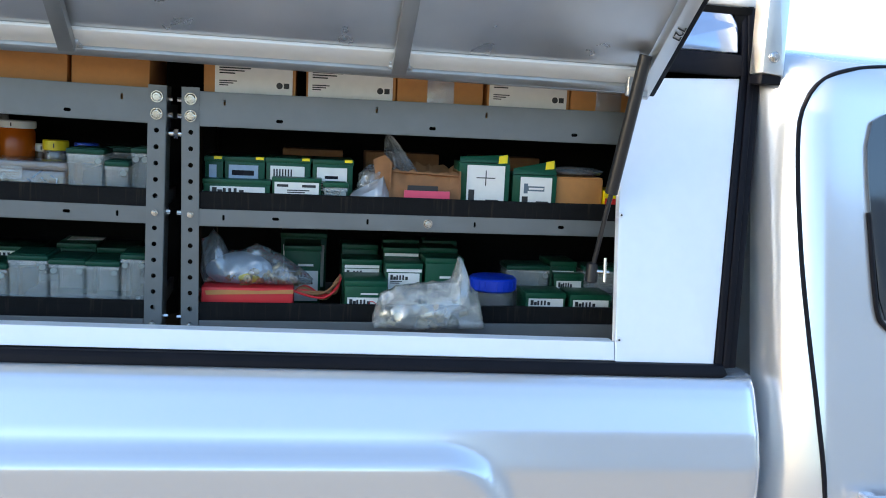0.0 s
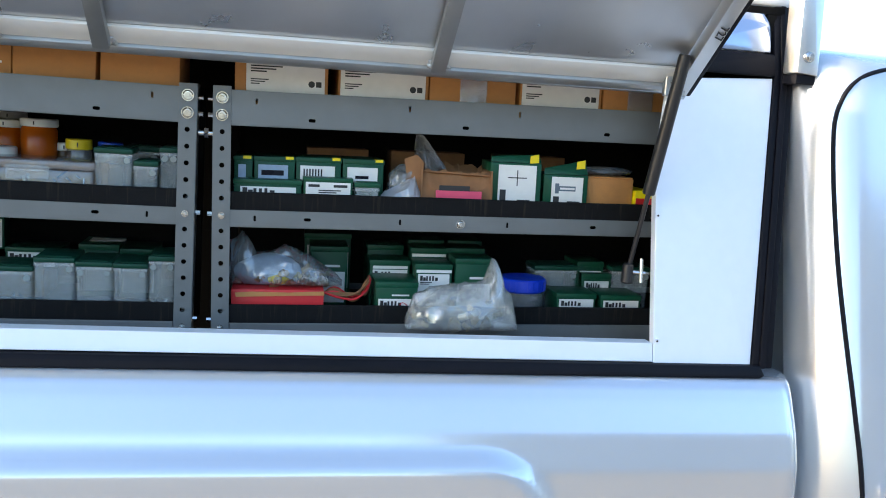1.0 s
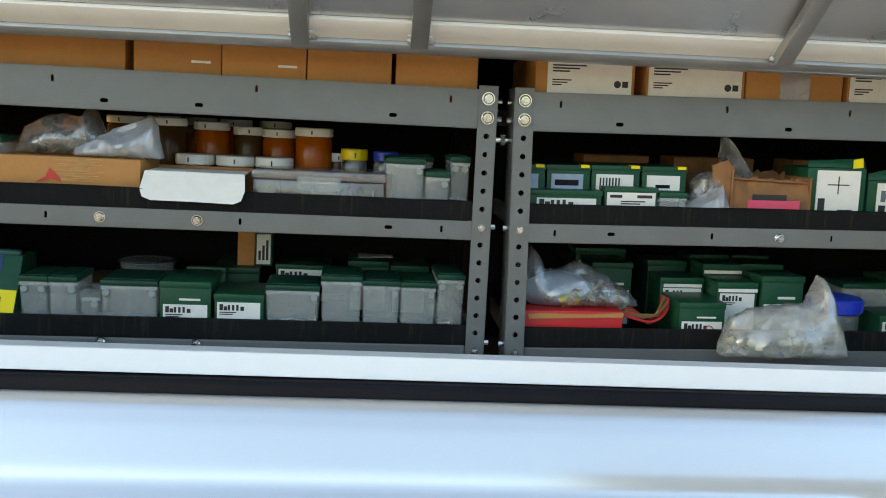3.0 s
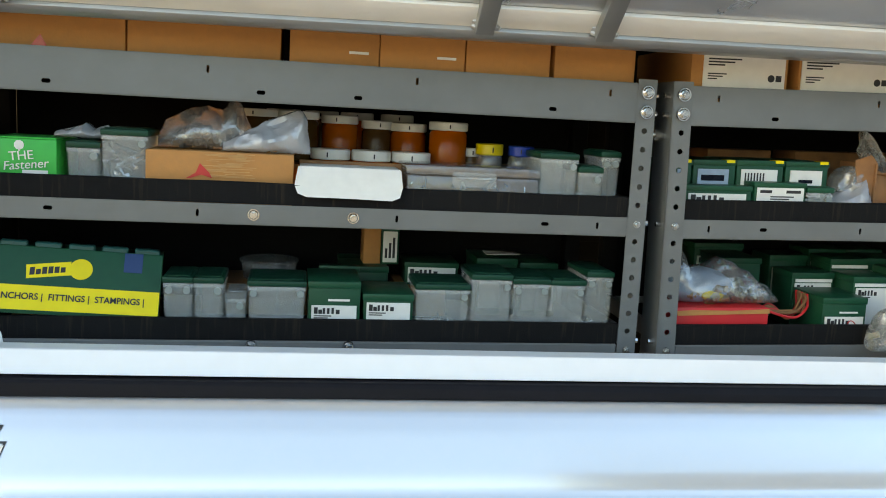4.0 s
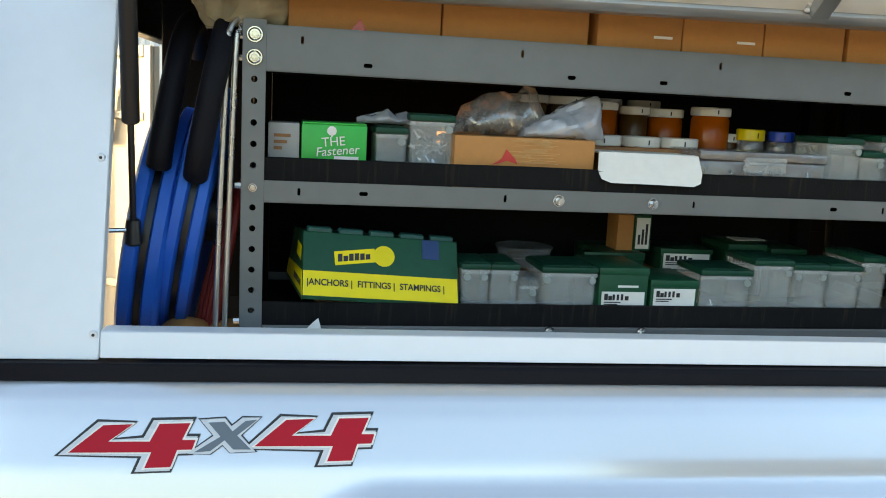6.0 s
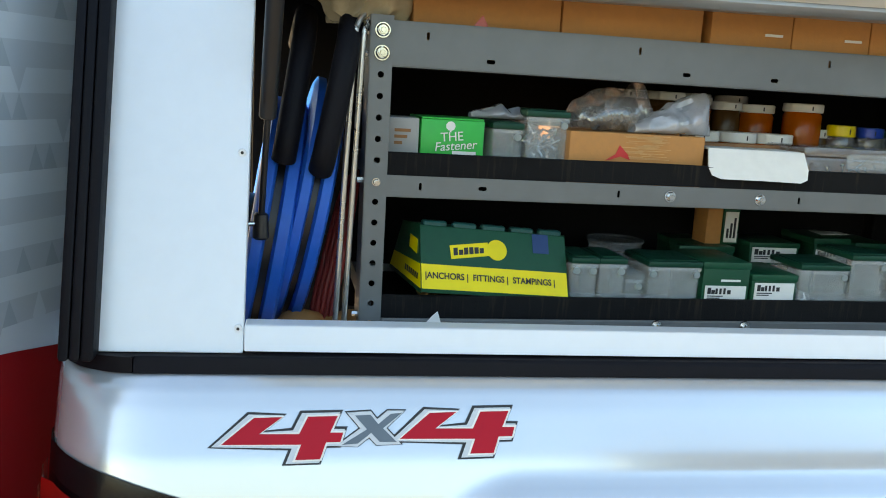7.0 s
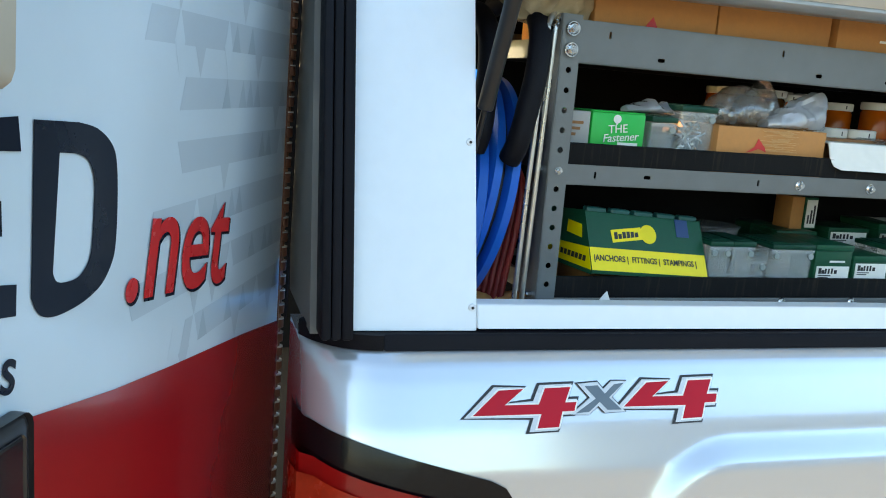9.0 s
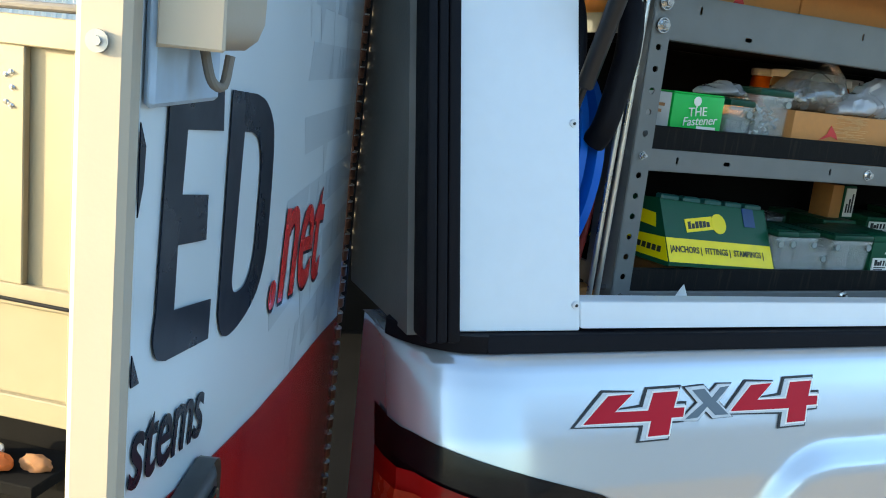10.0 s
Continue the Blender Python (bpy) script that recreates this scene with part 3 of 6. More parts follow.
def bevelled(bm, d=0.002):
    bmesh.ops.dissolve_limit(bm, angle_limit=0.02, verts=bm.verts[:], edges=bm.edges[:])
    bmesh.ops.bevel(bm, geom=bm.edges[:], offset=d, segments=2, profile=0.5, affect='EDGES')
    return bm


part("side_panel", bevelled(leaning([(-0.3465, 1.4555), (-0.170, 1.4555), (-0.172, 2.03), (-0.3465, 2.03)], 0.02)), PANEL, canopy, "white painted rear side panel", smooth=0.2)
part("side_panel", bevelled(leaning([(1.902, 1.4535), (2.091, 1.4475), (2.155, 1.982), (1.944, 1.968), (1.912, 1.78)], 0.02)), PANEL, canopy, "white painted front side panel", smooth=0.2)
part("sill_rail", bevelled(leaning([(-0.1695, 1.4585), (1.9015, 1.4565), (1.9015, 1.4895), (-0.1695, 1.4905)], 0.03)), PANEL, canopy, "white painted sill rail below the hatch opening", smooth=0.2)
part("base_seal", bevelled(prism([(-0.30, 1.4345), (2.105, 1.4345), (2.115, 1.440), (2.105, 1.4565), (-0.30, 1.4545)], lambda u, v, w: Vector((u, wall_y(v) - 0.012 + w, v)), 0.06), 0.003), RUBBER, canopy, "black rubber seal under the canopy")
bm = bmesh.new()
ring = []
for k in range(13):
    a = math.radians(72 * k / 12)
    x, y = -0.30 - 0.104 * math.sin(a), -0.192 + 0.115 * (1 - math.cos(a))
    ring.append([bm.verts.new(p) for p in ((x, y, 1.4345), (x, y, 1.4545), (x * 0.9, y + 0.06, 1.4545), (x * 0.9, y + 0.06, 1.4345))])
for a, b in zip(ring, ring[1:]):
    for i in range(4):
        bm.faces.new((a[i], b[i], b[(i + 1) % 4], a[(i + 1) % 4]))
part("corner_seal", bm, RUBBER, canopy, "black rubber seal round the rear corner")
for x0, x1, top, lean in ((-0.357, -0.3425, 2.10, 0.0), (-0.370, -0.358, 2.10, 0.0), (-0.383, -0.371, 2.10, 0.0)):
    part("edge_trim", bevelled(leaning([(x0, 1.452), (x1, 1.452), (x1, top), (x0, top)], 0.03, 0.031), 0.004), RUBBER, canopy, "black ribbed edge trim")
for k in range(3):
    a = 0.0135 * k
    part("edge_trim", bevelled(leaning([(2.0925 + a, 1.45), (2.105 + a, 1.45), (2.17 + a, 1.992), (2.175 + a * 0.8, 2.13), (2.162 + a * 0.8, 2.13), (2.157 + a, 1.99)], 0.03, 0.004 + 0.003 * (k == 1)), 0.0025), RUBBER, canopy, "black ribbed edge trim")
part("corner_post", prism([(-0.374, 0), (-0.391, 0), (-0.391, 0.75), (-0.374, 0.75)], lambda u, v, w: Vector((u, wall_y(1.45 + v) + 0.01 + w, 1.45 + v)), 0.24), GRIME, canopy, "weathered grey rear corner post")
part("header", bevelled(leaning([(-0.172, 1.928), (1.94, 1.938), (1.94, 1.952), (-0.172, 1.945)], 0.05)), ALU_DULL, canopy, "dull aluminium header of the hatch opening")
part("upper_side", leaning([(-0.37, 2.031), (-0.17, 2.031), (-0.17, 1.97), (1.93, 1.97), (1.96, 2.03), (2.14, 2.03), (2.14, 2.12), (-0.37, 2.12)], 0.02), PANEL, canopy)
part("cross_trim", bevelled(leaning([(1.935, 1.985), (2.158, 1.985), (2.158, 2.028), (1.935, 2.03)], 0.02, 0.008), 0.004), RUBBER, canopy, "black horizontal trim above the front panel")
part("quarter_window", bevelled(leaning([(1.972, 2.0305), (2.150, 2.0305), (2.150, 2.085), (2.135, 2.112), (2.03, 2.118), (1.99, 2.10)], 0.004, 0.006), 0.003), SKYGLASS, canopy, "glossy quarter window that mirrors the sky")
part("roof", box(-0.40, 2.20, 0.0, 1.60, 2.12, 2.15, 0.012, segs=3), PANEL, canopy, "white canopy roof")
part("roof_lining", box(-0.38, 2.18, 0.0, 1.58, 2.105, 2.1185), DARK, canopy)
part("far_side", box(-0.34, 2.20, 1.46, 1.58, 1.437, 2.12), DARK, canopy, "dark far side wall of the canopy")
part("front_wall", box(2.145, 2.165, 0.0, 1.55, 1.437, 2.104), DARK, canopy, "dark front wall of the canopy")
# added filler, no hinge part: blocks the sun leak beside the post
part("hinge_stop", box(-0.4035, -0.3915, 0.087, 0.17, 1.40, 2.10, 0.001), RUBBER, canopy, "added black strip that stops sun leaking past the hinge")
# added sheet: gives the darkness behind the reels and blocks stray sun
part("rear_liner", box(-0.205, 0.0, 0.45, 0.462, 1.40, 2.104, 0.002), DARK, canopy, "added dark sheet standing for the darkness behind the reels")
part("rear_header", box(-0.392, -0.348, 0.10, 1.54, 1.928, 2.058, 0.003), BLACK, canopy, "black header over the rear opening")
part("roof_beam", box(-0.39, -0.345, 0.06, 1.54, 2.06, 2.104, 0.004), ALU_DULL, canopy, "aluminium beam over the rear opening")
# rack leg
leg = bevelled(prism([(2.168, 1.992), (2.212, 1.988), (2.222, 2.30), (2.178, 2.30)], lambda u, v, w: Vector((u, -0.085 + 0.1 * (v - 2.0) + w, v)), 0.05), 0.003)
rack = part("rack_leg", leg, ALU, canopy, "aluminium roof rack leg with a bolt")
bolt((2.19, -0.084, 2.022), rack, 0.0085)
part("leg_foot", box(2.170, 2.212, -0.08, -0.035, 1.972, 1.99, 0.002), RUBBER, rack)
for x, z in ((-0.180, 1.701), (-0.177, 1.486), (1.914, 1.714), (1.909, 1.494)):
    y = wall_y(z)
    bm = cyl((x, y, z), (x, y - 0.003, z), 0.0055, 0.0046, 16)
    cyl((x, y - 0.003, z), (x, y - 0.0036, z), 0.002, 0.002, 6, bm)
    screw = part("panel_screw", bm, PANEL, canopy, "small round-headed screw")
    # raised black disc: the shade inside the drive recess, painted
    part("recess", cyl((x, y - 0.0034, z), (x, y - 0.0042, z), 0.0021, 0.0021, 6), INK, screw)

# side hatch, lifted
HA = math.radians(38)


def hat(x, s, w):
    """A place on the hatch: x along, s up its slope from the hinge, w below its inner face."""
    return Vector((x, -0.085 - s * math.cos(HA) + w * math.sin(HA) * -0.0 - w * math.sin(HA) * 0.6, 1.9455 + 0.0085 * x + s * math.sin(HA) - w * math.cos(HA)))


def hbox(x0, x1, s0, s1, w0, w1, d=0.0015):
    out = bmesh.new()
    v = [out.verts.new(hat(x, s, w)) for x in (x0, x1) for s in (s0, s1) for w in (w0, w1)]
    for f in ((0, 1, 3, 2), (4, 6, 7, 5), (0, 4, 5, 1), (2, 3, 7, 6), (0, 2, 6, 4), (1, 5, 7, 3)):
        out.faces.new([v[i] for i in f])
    if d:
        bmesh.ops.bevel(out, geom=out.edges[:], offset=d, segments=2, profile=0.5, affect='EDGES')
    return out


hatch = part("side_hatch", hbox(-0.165, 1.925, 0.0, 0.56, -0.004, 0.0, 0), SHEET, canopy, "aluminium side hatch lifted open")
part("hinge_rail", hbox(-0.165, 1.925, -0.004, 0.034, 0.0006, 0.008), RAIL, hatch, "bright aluminium hinge rail")
part("hinge_lip", hbox(-0.165, 1.925, -0.022, -0.0045, -0.004, 0.014), ALU_DULL, hatch, "dull grey hinge lip")
part("outer_rail", hbox(-0.165, 1.925, 0.525, 0.56, 0.0006, 0.024), ALU, hatch)
for x in (0.12, 0.772, 0.944, 1.49):
    part("rib", hbox(x - 0.013, x + 0.013, 0.004, 0.524, 0.0085, 0.030), ALU_DULL, hatch, "square aluminium tube rib")
    bm = hbox(x - 0.018, x + 0.018, -0.001, 0.012, 0.0085, 0.012, 0.001)
    for i in range(5):
        cyl(hat(x - 0.017 + 0.0085 * i, 0.002, 0.011), hat(x - 0.012 + 0.0085 * i, 0.004, 0.016), 0.0035, 0.003, 8, bm)
    part("weld", bm, ALU, hatch, "weld beads at the rib's foot")
part("end_rail", hbox(1.926, 1.952, -0.02, 0.56, -0.004, 0.030), ALU, hatch, "aluminium end rail of the hatch")
part("end_seal", hbox(1.953, 1.968, -0.025, 0.56, -0.006, 0.018, 0.003), RUBBER, hatch, "black rubber hatch seal")
part("end_rail", hbox(-0.19, -0.166, -0.02, 0.56, -0.004, 0.030), ALU, hatch)
part("hinge_bracket", box(1.905, 1.945, -0.10, -0.085, 1.93, 2.0, 0.002), ALU_DULL, hatch)
for z in (1.955, 1.985):
    bolt((1.918, -0.101, z), hatch, 0.004)
lettering("727", 0.022, INK, hatch, Matrix.Translation(hat(1.934, 0.17, 0.0315)) @ Matrix(((0, 1, 0, 0), (math.cos(HA), 0, -math.sin(HA), 0), (-math.sin(HA), 0, -math.cos(HA), 0), (0, 0, 0, 1))), "marking")


def strut(p0, p1, side):
    p0, p1 = Vector(p0), Vector(p1)
    mid = p0.lerp(p1, 0.37)
    root = part("gas_strut", cyl(mid, p1, 0.0115, seg=20, bevel=0.002), BLACK, canopy, "black gas strut holding the hatch")
    part("rod", cyl(p0, mid, 0.0045, seg=12), BLACK, root)
    part("socket", cyl(p0 - Vector((0, 0, 0.022)), p0 + Vector((0, 0, 0.016)), 0.012, 0.010, 14, bevel=0.003), BLACK, root, "black ball socket")
    bm = cyl(p0, p0 + Vector((side * 0.03, -0.012, 0)), 0.0035, seg=10)
    part("stud", bm, ZINC, root, "zinc ball stud")


strut((-0.160, -0.018, 1.596), (-0.136, -0.165, 2.000), -1)
strut((1.872, -0.092, 1.606), (1.914, -0.150, 2.000), 1)
part("latch_pin", cyl((1.894, -0.105, 1.588), (1.894, -0.098, 1.632), 0.0035, seg=10), ZINC, canopy, "bright steel latch pin")

# near rear door, swung open
dd = Vector((-0.3768, -0.9263, 0))
DOOR = Matrix.Translation((-0.507, -0.176, 0)) @ Matrix(((-dd.x, 0, -dd.y, 0), (-dd.y, 0, dd.x, 0), (0, 1, 0, 0), (0, 0, 0, 1)))
door = part("rear_door", box(-0.541, 0.262, 0.70, 2.20, -0.018, 0.0, 0.003), PALEWRAP, canopy, "rear door swung open, wrapped in pale and red vinyl", m=DOOR)


def flat(poly, lift, thick=0.0006):
    return prism(poly, lambda u, v, w: Vector((u, v, lift + w)), thick)


red = [(0.262, 1.402), (0.10, 1.4255), (-0.137, 1.455), (-0.263, 1.4725), (-0.356, 1.489), (-0.415, 1.500), (-0.5405, 1.528), (-0.5405, 0.705), (0.262, 0.705)]
part("red_wrap", flat(red, 0.0005), REDWRAP, door, "glossy red vinyl lower half")
# printed bands, dark triangles in them and pale diamonds across them
rnd = random.Random(5)
k = 0
for i in range(10):
    z = 1.462 + i * 0.066
    u0 = -0.16 + rnd.uniform(-0.07, 0.12)
    part("printed_band", flat([(0.258, z), (u0, z), (u0 + rnd.choice((-0.014, 0.014)), z + 0.034), (0.258, z + 0.034)], 0.00012 + 0.000003 * i, 0.0001), GREYWRAP, door)
    for a in range(14):
        u = -0.13 + 0.028 * a
        k += 1
        p = rnd.random() * (0.55 + 0.6 * a / 14)
        if p > 0.62:
            part("printed_triangle", flat([(u - 0.014, z), (u + 0.014, z), (u, z + 0.034)], 0.0003 + 0.000001 * k, 0.00005), GREYWRAP_DARK, door)
        elif p > 0.50:
            part("printed_triangle", flat([(u - 0.014, z), (u, z - 0.032), (u + 0.014, z)], 0.0003 + 0.000001 * k, 0.00005), GREYWRAP, door)
        elif p > 0.43:
            part("printed_diamond", flat([(u, z - 0.030), (u + 0.013, z + 0.004), (u, z + 0.038), (u - 0.013, z + 0.004)], 0.0003 + 0.000001 * k, 0.00005), PALEWRAP, door)


def at_door(u, v, lift, turn=0.0):
    return Matrix.Translation((u, v, lift)) @ pose(0, 0, 0, 0, 0, turn)


def ringed(outer, inner, lift, thick=0.0004):
    """A letter with a hole, from two loops of equal count."""
    bm = bmesh.new()
    loops = [[bm.verts.new((u, v, lift + w)) for u, v in loop] for loop, w in ((outer, thick), (inner, thick), (inner, 0), (outer, 0))]
    n = len(outer)
    for a, b in zip(loops, loops[1:] + loops[:1]):
        for k in range(n):
            bm.faces.new((a[k], a[(k + 1) % n], b[(k + 1) % n], b[k]))
    bmesh.ops.recalc_face_normals(bm, faces=bm.faces[:])
    return bm


def eased(loop, first, last, n=4):
    """The loop with its stretch from first to last drawn as a smooth curve."""
    out = list(loop[:first])
    for i in range(first, last):
        a, b, c, d = (Vector(loop[max(min(k, last), first)]) for k in (i - 1, i, i + 1, i + 2))
        for k in range(n):
            t = k / n
            out.append(tuple(0.5 * ((2 * b) + (c - a) * t + (2 * a - 5 * b + 4 * c - d) * t * t + (3 * b - a - 3 * c + d) * t ** 3)))
    return out + list(loop[last:])


part("letter", flat(eased([(-0.504, 1.725), (-0.4117, 1.7267), (-0.4084, 1.7016), (-0.4757, 1.7067), (-0.4797, 1.6754), (-0.4328, 1.6687), (-0.4323, 1.6436), (-0.4829, 1.6506), (-0.4842, 1.6179), (-0.4156, 1.6054), (-0.4168, 1.5819), (-0.4938, 1.5947), (-0.507, 1.600), (-0.5136, 1.6098), (-0.511, 1.624)], 11, 14), 0.001), NAVY, door)
bowl = [(-0.3915, 1.7240), (-0.328, 1.7200), (-0.298, 1.714), (-0.273, 1.700), (-0.2635, 1.682), (-0.2615, 1.647), (-0.264, 1.612), (-0.271, 1.594), (-0.290, 1.578), (-0.322, 1.5695), (-0.362, 1.5680), (-0.385, 1.5745), (-0.3965, 1.590), (-0.395, 1.627)]
hole = [(-0.357, 1.6975), (-0.334, 1.6955), (-0.318, 1.691), (-0.308, 1.683), (-0.3025, 1.669), (-0.303, 1.646), (-0.3055, 1.620), (-0.309, 1.607), (-0.317, 1.598), (-0.330, 1.5925), (-0.350, 1.593), (-0.362, 1.5965), (-0.367, 1.604), (-0.364, 1.632)]
part("letter", ringed(eased(bowl, 1, 12), eased(hole, 1, 12), 0.001), NAVY, door)
part("letter", flat([(-0.5405, 1.714), (-0.5336, 1.7035), (-0.535, 1.687), (-0.5405, 1.674)], 0.001), NAVY, door)
part("letter", flat([(-0.5405, 1.613), (-0.5306, 1.5967), (-0.5405, 1.598)], 0.001), NAVY, door)
lettering(".net", 0.166, NAVY, door, at_door(-0.249, 1.551, 0.0012, -7.6), "lettering", stretch=1.06, shear=0.10, bold=0.0030, depth=0.0002)
lettering(".net", 0.166, REDLETTER, door, at_door(-0.253, 1.554, 0.0018, -7.6), "lettering", stretch=1.06, shear=0.10, bold=0.0018, depth=0.0002)
lettering("stems", 0.055, NAVY, door, at_door(-0.5405, 1.548, 0.0012, -11), "lettering", stretch=0.96, bold=0.0006, depth=0.0002)
latch = part("door_latch", box(-0.62, -0.414, 1.32, 1.512, 0.0012, 0.014, 0.012, segs=3), BLACK, door, "black-framed oval recess")
part("latch_face", box(-0.60, -0.428, 1.335, 1.498, 0.012, 0.0155, 0.004), DARKLENS, latch)
part("edge_rail", box(-0.558, -0.542, 0.70, 2.20, -0.020, 0.002, 0.003), CREAM, door, "white door edge rail")
bm = cyl((-0.5582, 1.745, -0.010), (-0.5600, 1.745, -0.010), 0.0045, seg=18)
cyl((-0.5599, 1.745, -0.010), (-0.5612, 1.745, -0.010), 0.002, seg=8, bm=bm)
part("edge_bolt", bm, ALU_DULL, door, "round bolt in the door edge")
part("keeper_plate", box(-0.540, -0.440, 1.720, 1.90, 0.0012, 0.006, 0.002), PALEBLUE, door, "blue-grey keeper plate")
bm = bmesh.new()
prof = [(0.0062, 1.745), (0.024, 1.747), (0.030, 1.752), (0.033, 1.760), (0.034, 1.80), (0.034, 1.92)]
cols = [[bm.verts.new((u, v, w - (0.010 if e else 0))) for w, v in prof] for u, e in ((-0.540, 0), (-0.52, 0), (-0.482, 0), (-0.465, 0), (-0.457, 0.5), (-0.453, 1))]
for a, b in zip(cols, cols[1:]):
    for k in range(len(prof) - 1):
        bm.faces.new((a[k], b[k], b[k + 1], a[k + 1]))
bmesh.ops.recalc_face_normals(bm, faces=bm.faces[:])
bmesh.ops.solidify(bm, geom=bm.faces[:], thickness=0.002)
part("keeper_bracket", bm, CREAM, door, "bent cream bracket on the door edge")
part("keeper_side", box(-0.5415, -0.5385, 1.7455, 1.92, 0.0063, 0.034, 0.001), CREAM, door, "cream side flange of the bracket")
part("keeper_hook", tube([(-0.492, 1.746, 0.012), (-0.492, 1.732, 0.016), (-0.486, 1.730, 0.020), (-0.484, 1.744, 0.022)], 0.0024), GRIME, door)
hinge = part("piano_hinge", cyl((0.275, 0.70, -0.003), (0.275, 2.2, -0.003), 0.0045, seg=14), RUST, door, "brown piano hinge of the rear door")
part("hinge_leaf", box(0.2625, 0.2705, 0.70, 2.2, -0.004, 0.0006), RUST, hinge)
for i in range(51):
    z = 1.05 + i * 0.0225
    part("knuckle", cyl((0.275, z, -0.003), (0.275, z + 0.0135, -0.003), 0.0092, seg=12, bevel=0.0012), RUST, hinge)
    # bright ring stands for the glint on the knuckle's edge
    part("knuckle_edge", cyl((0.275, z + 0.0137, -0.003), (0.275, z + 0.0155, -0.003), 0.0094, seg=12), ALU, hinge)
part("inner_skin", box(-0.52, 0.25, 0.72, 2.18, -0.021, -0.0185), CREAM, door)

# far rear door and the yard trailer beyond the rear opening
FAR = TR @ pose(-0.56, 1.68, 0, 0, 0, -36)
fd = thing("far_rear_door", FAR, "white inner face of the far rear door standing open in the sun", "door")
part("panel", box(-0.12, 0.16, 0, 0.025, 0.75, 1.93, 0.003), CREAM, fd)
for x0, x1, z0, z1 in ((-0.12, -0.09, 0.75, 1.93), (0.13, 0.16, 0.75, 1.93), (-0.089, 0.129, 1.895, 1.93), (-0.089, 0.129, 1.70, 1.725), (-0.089, 0.129, 1.15, 1.175)):
    part("stile", box(x0, x1, -0.014, -0.001, z0, z1, 0.003), CREAM, fd)
part("pull_strap", tube([(-0.10, -0.02, 1.935), (0.0, -0.025, 1.965), (0.10, -0.02, 1.985)], 0.006), GRIME, fd)
bm = box(-0.035, -0.008, -0.035, -0.0145, 1.60, 1.78, 0.004)
part("latch", bm, BLACK, fd, "black paddle latch", m=pose(0, 0, 0, 0, 8, 0) @ pose(-0.24, 0, 0))
tr = thing("utility_trailer", TR @ pose(-1.12, 1.98, 0, 0, 0, -34), "cream painted panelled trailer box standing in the sun", "trailer")
part("body", box(-0.6, 0.46, 0.03, 0.9, 0.50, 1.77, 0.008), TRAILERPAINT, tr)
for x0, x1, z0, z1 in ((-0.6, 0.46, 1.68, 1.77), (-0.6, 0.46, 0.50, 0.58), (-0.6, 0.46, 0.88, 0.95), (0.40, 0.44, 0.581, 0.879), (0.40, 0.44, 0.951, 1.679), (0.15, 0.24, 0.951, 1.679), (-0.6, -0.55, 0.951, 1.679)):
    part("frame_rail", box(x0, x1, 0.0, 0.029, z0, z1, 0.004), TRAILERPAINT, tr)
part("corner_angle", box(0.4605, 0.478, -0.012, 0.03, 0.50, 1.78, 0.002), RUST, tr, "brown steel corner angle")
part("roll_cover", tube([(-0.6, 0.0, 1.785), (-0.1, -0.01, 1.79), (0.42, 0.0, 1.80)], 0.014), GRIME, tr, "rolled tarpaulin along the top edge")
part("wire", tube([(-0.6, -0.01, 0.915), (0.1, -0.012, 0.905), (0.44, -0.01, 0.90)], 0.006), RUBBER, tr)
for x, z in ((0.196, 1.60), (0.178, 1.59), (0.20, 1.555), (0.197, 1.50), (0.18, 1.51)):
    bolt((x, 0.0, z), tr, 0.008)
part("skid", box(-0.6, 0.46, 0.05, 0.85, 0.0, 0.50, 0.01), DARK, tr)

part("step", box(-0.6, 0.44, -0.20, 0.045, 0.36, 0.40, 0.004), DARK, tr, "dark steel step")
for x, y, size, mat, words in ((0.17, -0.10, (0.13, 0.10, 0.10), LIDWHITE, "crumpled white rag on the trailer step"), (0.22, -0.14, (0.16, 0.08, 0.06), ORANGE, "crumpled orange strap on the trailer step"), (0.37, -0.09, (0.09, 0.05, 0.05), CARD_DARK, "brown rag on the trailer step")):
    crumpled("rag", size, mat, TR @ pose(-1.12, 1.98, 0, 0, 0, -34) @ pose(x, y, 0.40 + size[2] * 0.33), words, "rag", int(x * 100), 3, rough=0.5)

# ---- shelving units ----
U1 = Matrix.Identity(4)
U2 = TR @ pose(1.131, 0.035, 1.6, 0, -1.2, 0) @ pose(0, 0, -1.6)
LEN = 1.066
FLOOR_UP, FLOOR_LOW, FLOOR_TOP = 1.668, 1.457, 1.842


def upright(parent, x, side):
    holes = [(x, 1.8112 - 0.0301 * i, 0.0046, 0.0046) for i in range(13) if i != 5]
    bm = punched(x - 0.0155, x + 0.0155, 1.395, 1.893, holes, 0.0, 0.0022, along="z")
    box(x + side * 0.0155 - 0.0012, x + side * 0.0155 + 0.0012, 0.002, 0.075, 1.395, 1.893, 0, bm)
    return part("upright", bm, STEEL, parent, "punched grey steel upright", smooth=0)


